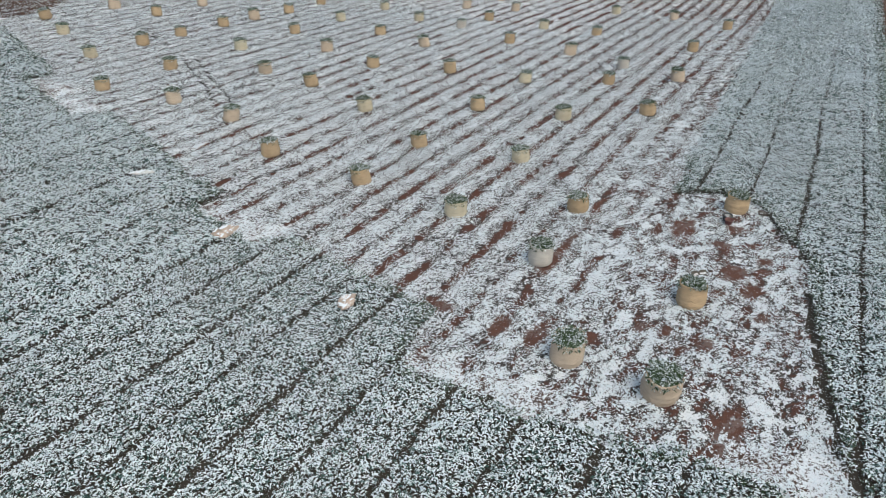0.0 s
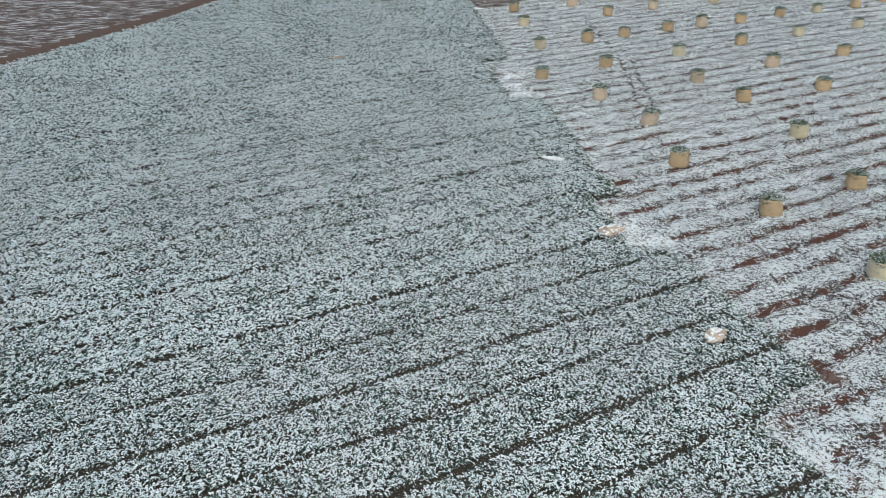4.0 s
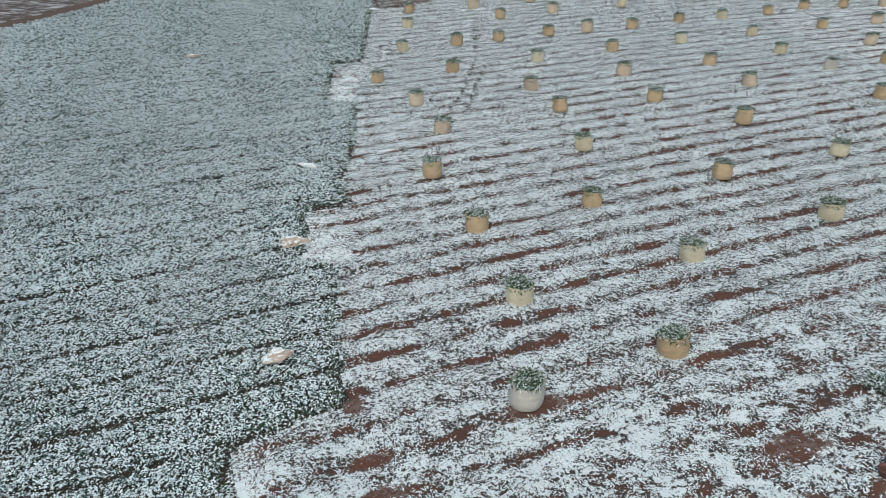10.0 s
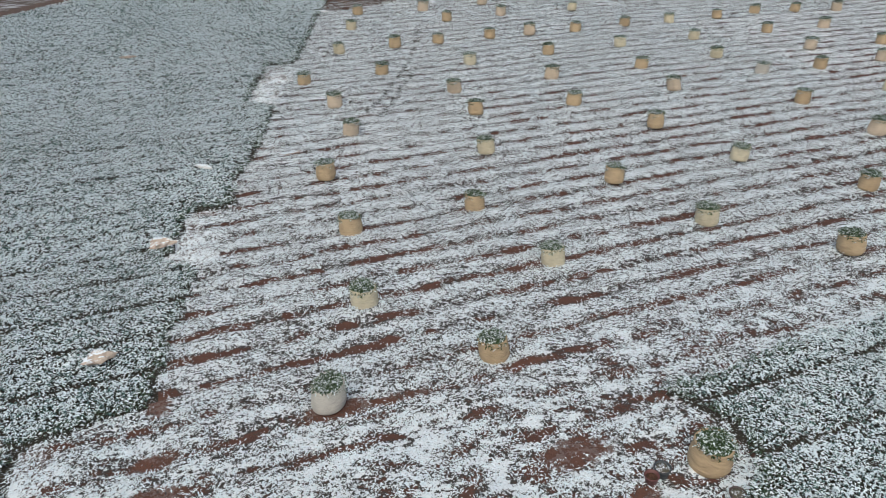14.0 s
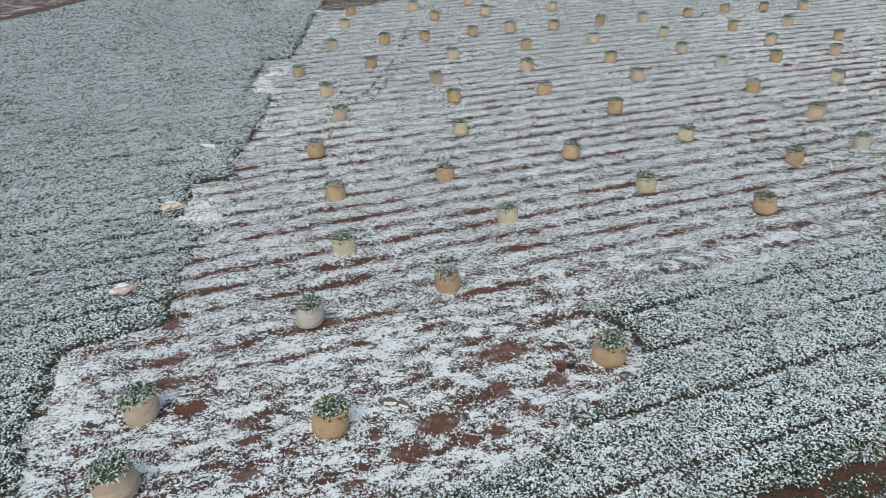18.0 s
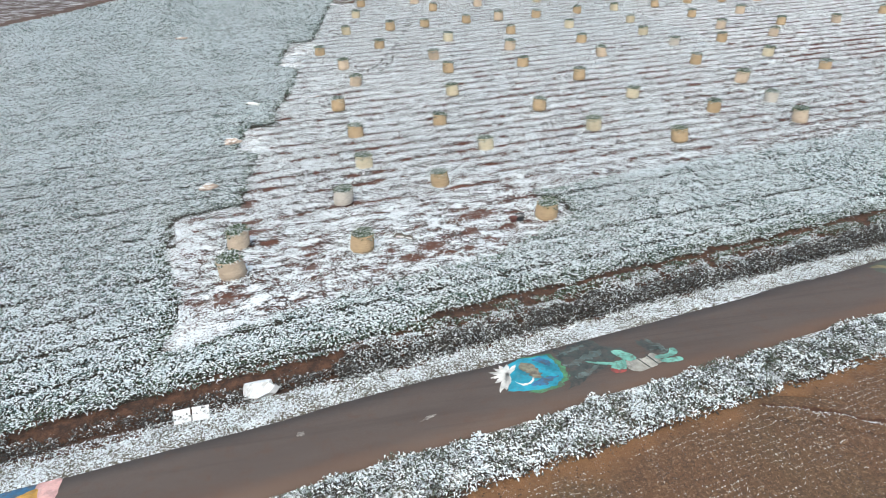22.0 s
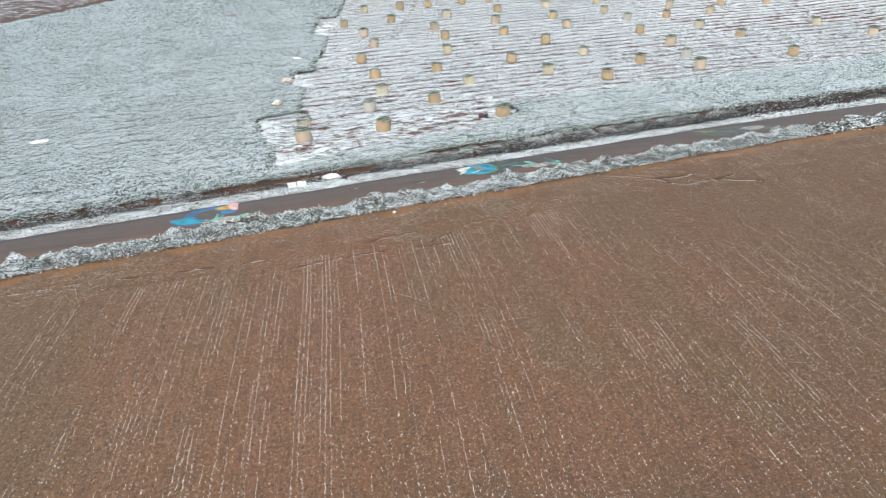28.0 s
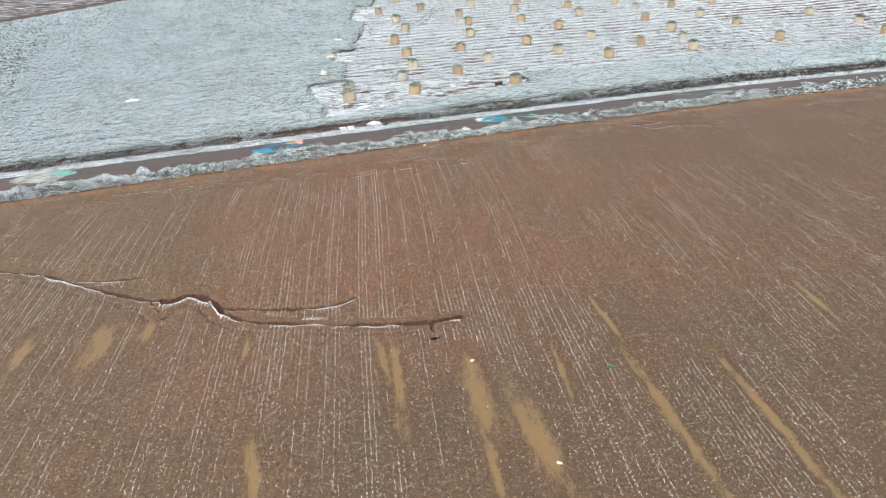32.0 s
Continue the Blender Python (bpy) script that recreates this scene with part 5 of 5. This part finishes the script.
lay("empty_sack", "whitish empty sack lying on snowy crop", "sack", crumpled("e", (0.55, 0.3, 0.14), 5), WHITE_CLOTH, -22.6, 15.7, 0.24, 5, SCATTERED)
lay("empty_sack", "flattened beige empty sack on the harvested rows", "sack", crumpled("f", (0.62, 0.18, 0.07), 6), SACKCLOTH, -1.5, 39.8, 0.0, 22, SCATTERED)
lay("empty_sack", "long pale empty sack at the field's far corner", "sack", crumpled("g", (1.0, 0.3, 0.12), 7), WHITE_CLOTH, 0.9, 75.6, 0.1, -35, SCATTERED)
lay("plastic_scrap", "white plastic scrap lying on the harvested rows", "scrap", crumpled("h", (0.36, 0.24, 0.12), 8), WHITE_CLOTH, 39.4, 41.9, 0.0, 30)
lay("plastic_scrap", "white plastic scrap lying on the harvested rows", "scrap", crumpled("i", (0.45, 0.22, 0.10), 9), WHITE_CLOTH, 45.1, 45.6, 0.0, -10)
lay("plastic_sheet", "crumpled white plastic sheet lying by the ditch", "sheet", crumpled("j", (0.44, 0.40, 0.22), 10, 0.42, 0.2, 2), WHITE_CLOTH, *xy(-2.25, 3.2), 0.16, 18)
lay("plastic_scrap", "small torn white scrap beside the ditch", "scrap", crumpled("k", (0.10, 0.07, 0.04), 11), WHITE_CLOTH, *xy(-3.3, 2.95), 0.05, 40)

lay("plastic_scrap", "small white scrap on bare ploughed soil", "scrap", crumpled("l", (0.07, 0.045, 0.04), 12), WHITE_CLOTH, *xy(*SCRAP_A), 0.0, 15)
lay("plastic_scrap", "small white scrap on bare ploughed soil", "scrap", crumpled("m", (0.08, 0.04, 0.03), 13), WHITE_CLOTH, *xy(*SCRAP_B), 0.0, -35)
lay("plastic_scrap", "small white scrap beside the roadside weeds", "scrap", crumpled("n", (0.10, 0.07, 0.06), 14), WHITE_CLOTH, *xy(*SCRAP_C), 0.0, 50)


def seedling(x, y):
    """A lone green plant: a rosette of drooping leaves."""
    u, w = uw(x, y)
    z = float(ground_height(np.array([u]), np.array([w]))[0])
    rng = np.random.default_rng(77)
    n = 26
    ob = leaves("green_seedling", np.full(n, x) + rng.normal(0, 0.02, n), np.full(n, y) + rng.normal(0, 0.02, n), z + rng.uniform(0.0, 0.07, n), rng.uniform(0.08, 0.16, n), 0.05, rng.uniform(0.1, 0.9, n),
                plain("fresh_green_leaf", (0.12, 0.27, 0.11), 0.5, 0.3), 78)
    tagged(ob, "lone bright green seedling on bare ploughed soil", "plant")


seedling(*xy(*SEEDLING))

FOAM = plain("white_foam_board", (0.74, 0.74, 0.735), 0.7, 0.05, 5, 0.1)


def foam_board(u, w, turn, tilt):
    """A flat slab with eased edges, propped on the verge."""
    bm = bmesh.new()
    bmesh.ops.create_cube(bm, size=1)
    bmesh.ops.scale(bm, vec=(0.46, 0.48, 0.035), verts=bm.verts)
    bmesh.ops.bevel(bm, geom=bm.edges[:], offset=0.008, segments=2, affect="EDGES")
    ob = part("foam_board", bm, FOAM)
    x, y = xy(u, w)
    z = float(ground_height(np.array([u]), np.array([w]))[0])
    ob.matrix_basis = pose(x, y, z + 0.10, tilt, 3, turn)
    tagged(ob, "square white foam board lying on the snowy verge", "board", "foam boards on the verge")


foam_board(-4.47, 2.74, 13, 14)
foam_board(-3.96, 2.66, 9, 16)


def lathe(profile, seg=28):
    bm = bmesh.new()
    loops = [[bm.verts.new((r * math.cos(2 * math.pi * j / seg), r * math.sin(2 * math.pi * j / seg), h)) for j in range(seg)] for r, h in profile]
    for a, b in zip(loops, loops[1:]):
        for j in range(seg):
            bm.faces.new((a[j], a[(j + 1) % seg], b[(j + 1) % seg], b[j]))
    bm.faces.new(list(reversed(loops[0])))
    bm.faces.new(loops[-1])
    return rounded(bm)


def pot(x, y, label, color, radius, tall, snow):
    u, w = uw(x, y)
    z = float(ground_height(np.array([u]), np.array([w]))[0])
    thing = tagged(new("bucket"), label, "bucket")
    thing.matrix_basis = pose(x, y, z, 4, -3, 0)
    part("shell", lathe([(radius * 0.75, 0), (radius * 0.8, 0.01), (radius * 0.96, tall * 0.8), (radius, tall - 0.03), (radius * 1.08, tall - 0.02), (radius * 1.08, tall), (radius * 0.93, tall), (radius * 0.88, tall * 0.5), (radius * 0.5, tall * 0.45)]), color, thing)
    part("contents", lathe([(radius * 0.86, tall * 0.5), (radius * 0.9, tall * (0.62 + 0.2 * snow)), (radius * 0.4, tall * (0.68 + 0.25 * snow))]), SOILS[6] if snow else SOILS[3], thing, "snow lying inside" if snow else "wet earth inside")


pot(7.80, 13.48, "maroon plastic bucket standing on red soil", plain("maroon_plastic", (0.13, 0.045, 0.04), 0.5, 0.2), 0.17, 0.26, 0)
pot(8.16, 13.66, "dark grey plastic bucket holding some snow", plain("dark_grey_plastic", (0.045, 0.05, 0.055), 0.5, 0.2), 0.20, 0.30, 1)
pot(9.55, 12.62, "low brown basin standing on snowy soil", plain("brown_plastic", (0.09, 0.06, 0.05), 0.5, 0.2), 0.19, 0.14, 1)


def half_shell(radius, deep, rim=0.02, seg=18):
    """Half of a shallow round shell with a turned-up rim, its cut side along x."""
    bm = bmesh.new()
    rows = []
    for r, h in ((0.0, 0.0), (radius * 0.5, 0.004), (radius * 0.85, 0.02), (radius, deep), (radius + rim, deep), (radius * 0.9, -0.004), (radius * 0.5, -0.018), (0.0, -0.02)):
        rows.append([bm.verts.new((max(r, 0.004) * math.cos(math.pi * j / seg), max(r, 0.004) * math.sin(math.pi * j / seg) * 0.85, h)) for j in range(seg + 1)])
    for a, b in zip(rows, rows[1:]):
        for j in range(seg):
            bm.faces.new((a[j], a[j + 1], b[j + 1], b[j]))
    return rounded(bm)


def slab(size, at):
    bm = bmesh.new()
    bmesh.ops.create_cube(bm, size=1)
    bmesh.ops.scale(bm, vec=size, verts=bm.verts)
    bmesh.ops.bevel(bm, geom=bm.edges[:], offset=min(size) * 0.3, segments=1, affect="EDGES")
    bmesh.ops.translate(bm, vec=at, verts=bm.verts)
    return bm


def broken_tray(x, y, radius, turn, lean, printed):
    """A broken half of a shallow tray leaning in the snow, a white strip along its cut side."""
    u, w = uw(x, y)
    z = float(ground_height(np.array([u]), np.array([w]))[0])
    thing = tagged(new("broken_tray"), "broken half of a grey-brown tray with white strip" + (" and faded print" if printed else ""), "tray", "broken tray halves in the near plot")
    thing.matrix_basis = pose(x, y, z + 0.08, lean, 6, turn)
    part("shell", half_shell(radius, 0.05), TRAY, thing)
    strip = part("white_strip", slab((radius * 1.5, radius * 0.34, 0.012), (0.02, radius * 0.22, 0.022)), FOAM, thing, "white paper strip")
    if printed:
        for k in range(5):
            part("print_bar", slab((0.026, radius * 0.16, 0.004), (-0.11 + 0.05 * k, radius * 0.22, 0.0302)), FADED_PRINT, strip, "faded pinkish print")


TRAY = plain("grey_brown_tray", (0.105, 0.088, 0.068), 0.7, 0.3)
FADED_PRINT = plain("faded_pink_print", (0.50, 0.36, 0.36), 0.8, 0.15)
broken_tray(2.42, 12.72, 0.25, -8, 34, True)
broken_tray(2.78, 12.58, 0.20, -28, 30, False)
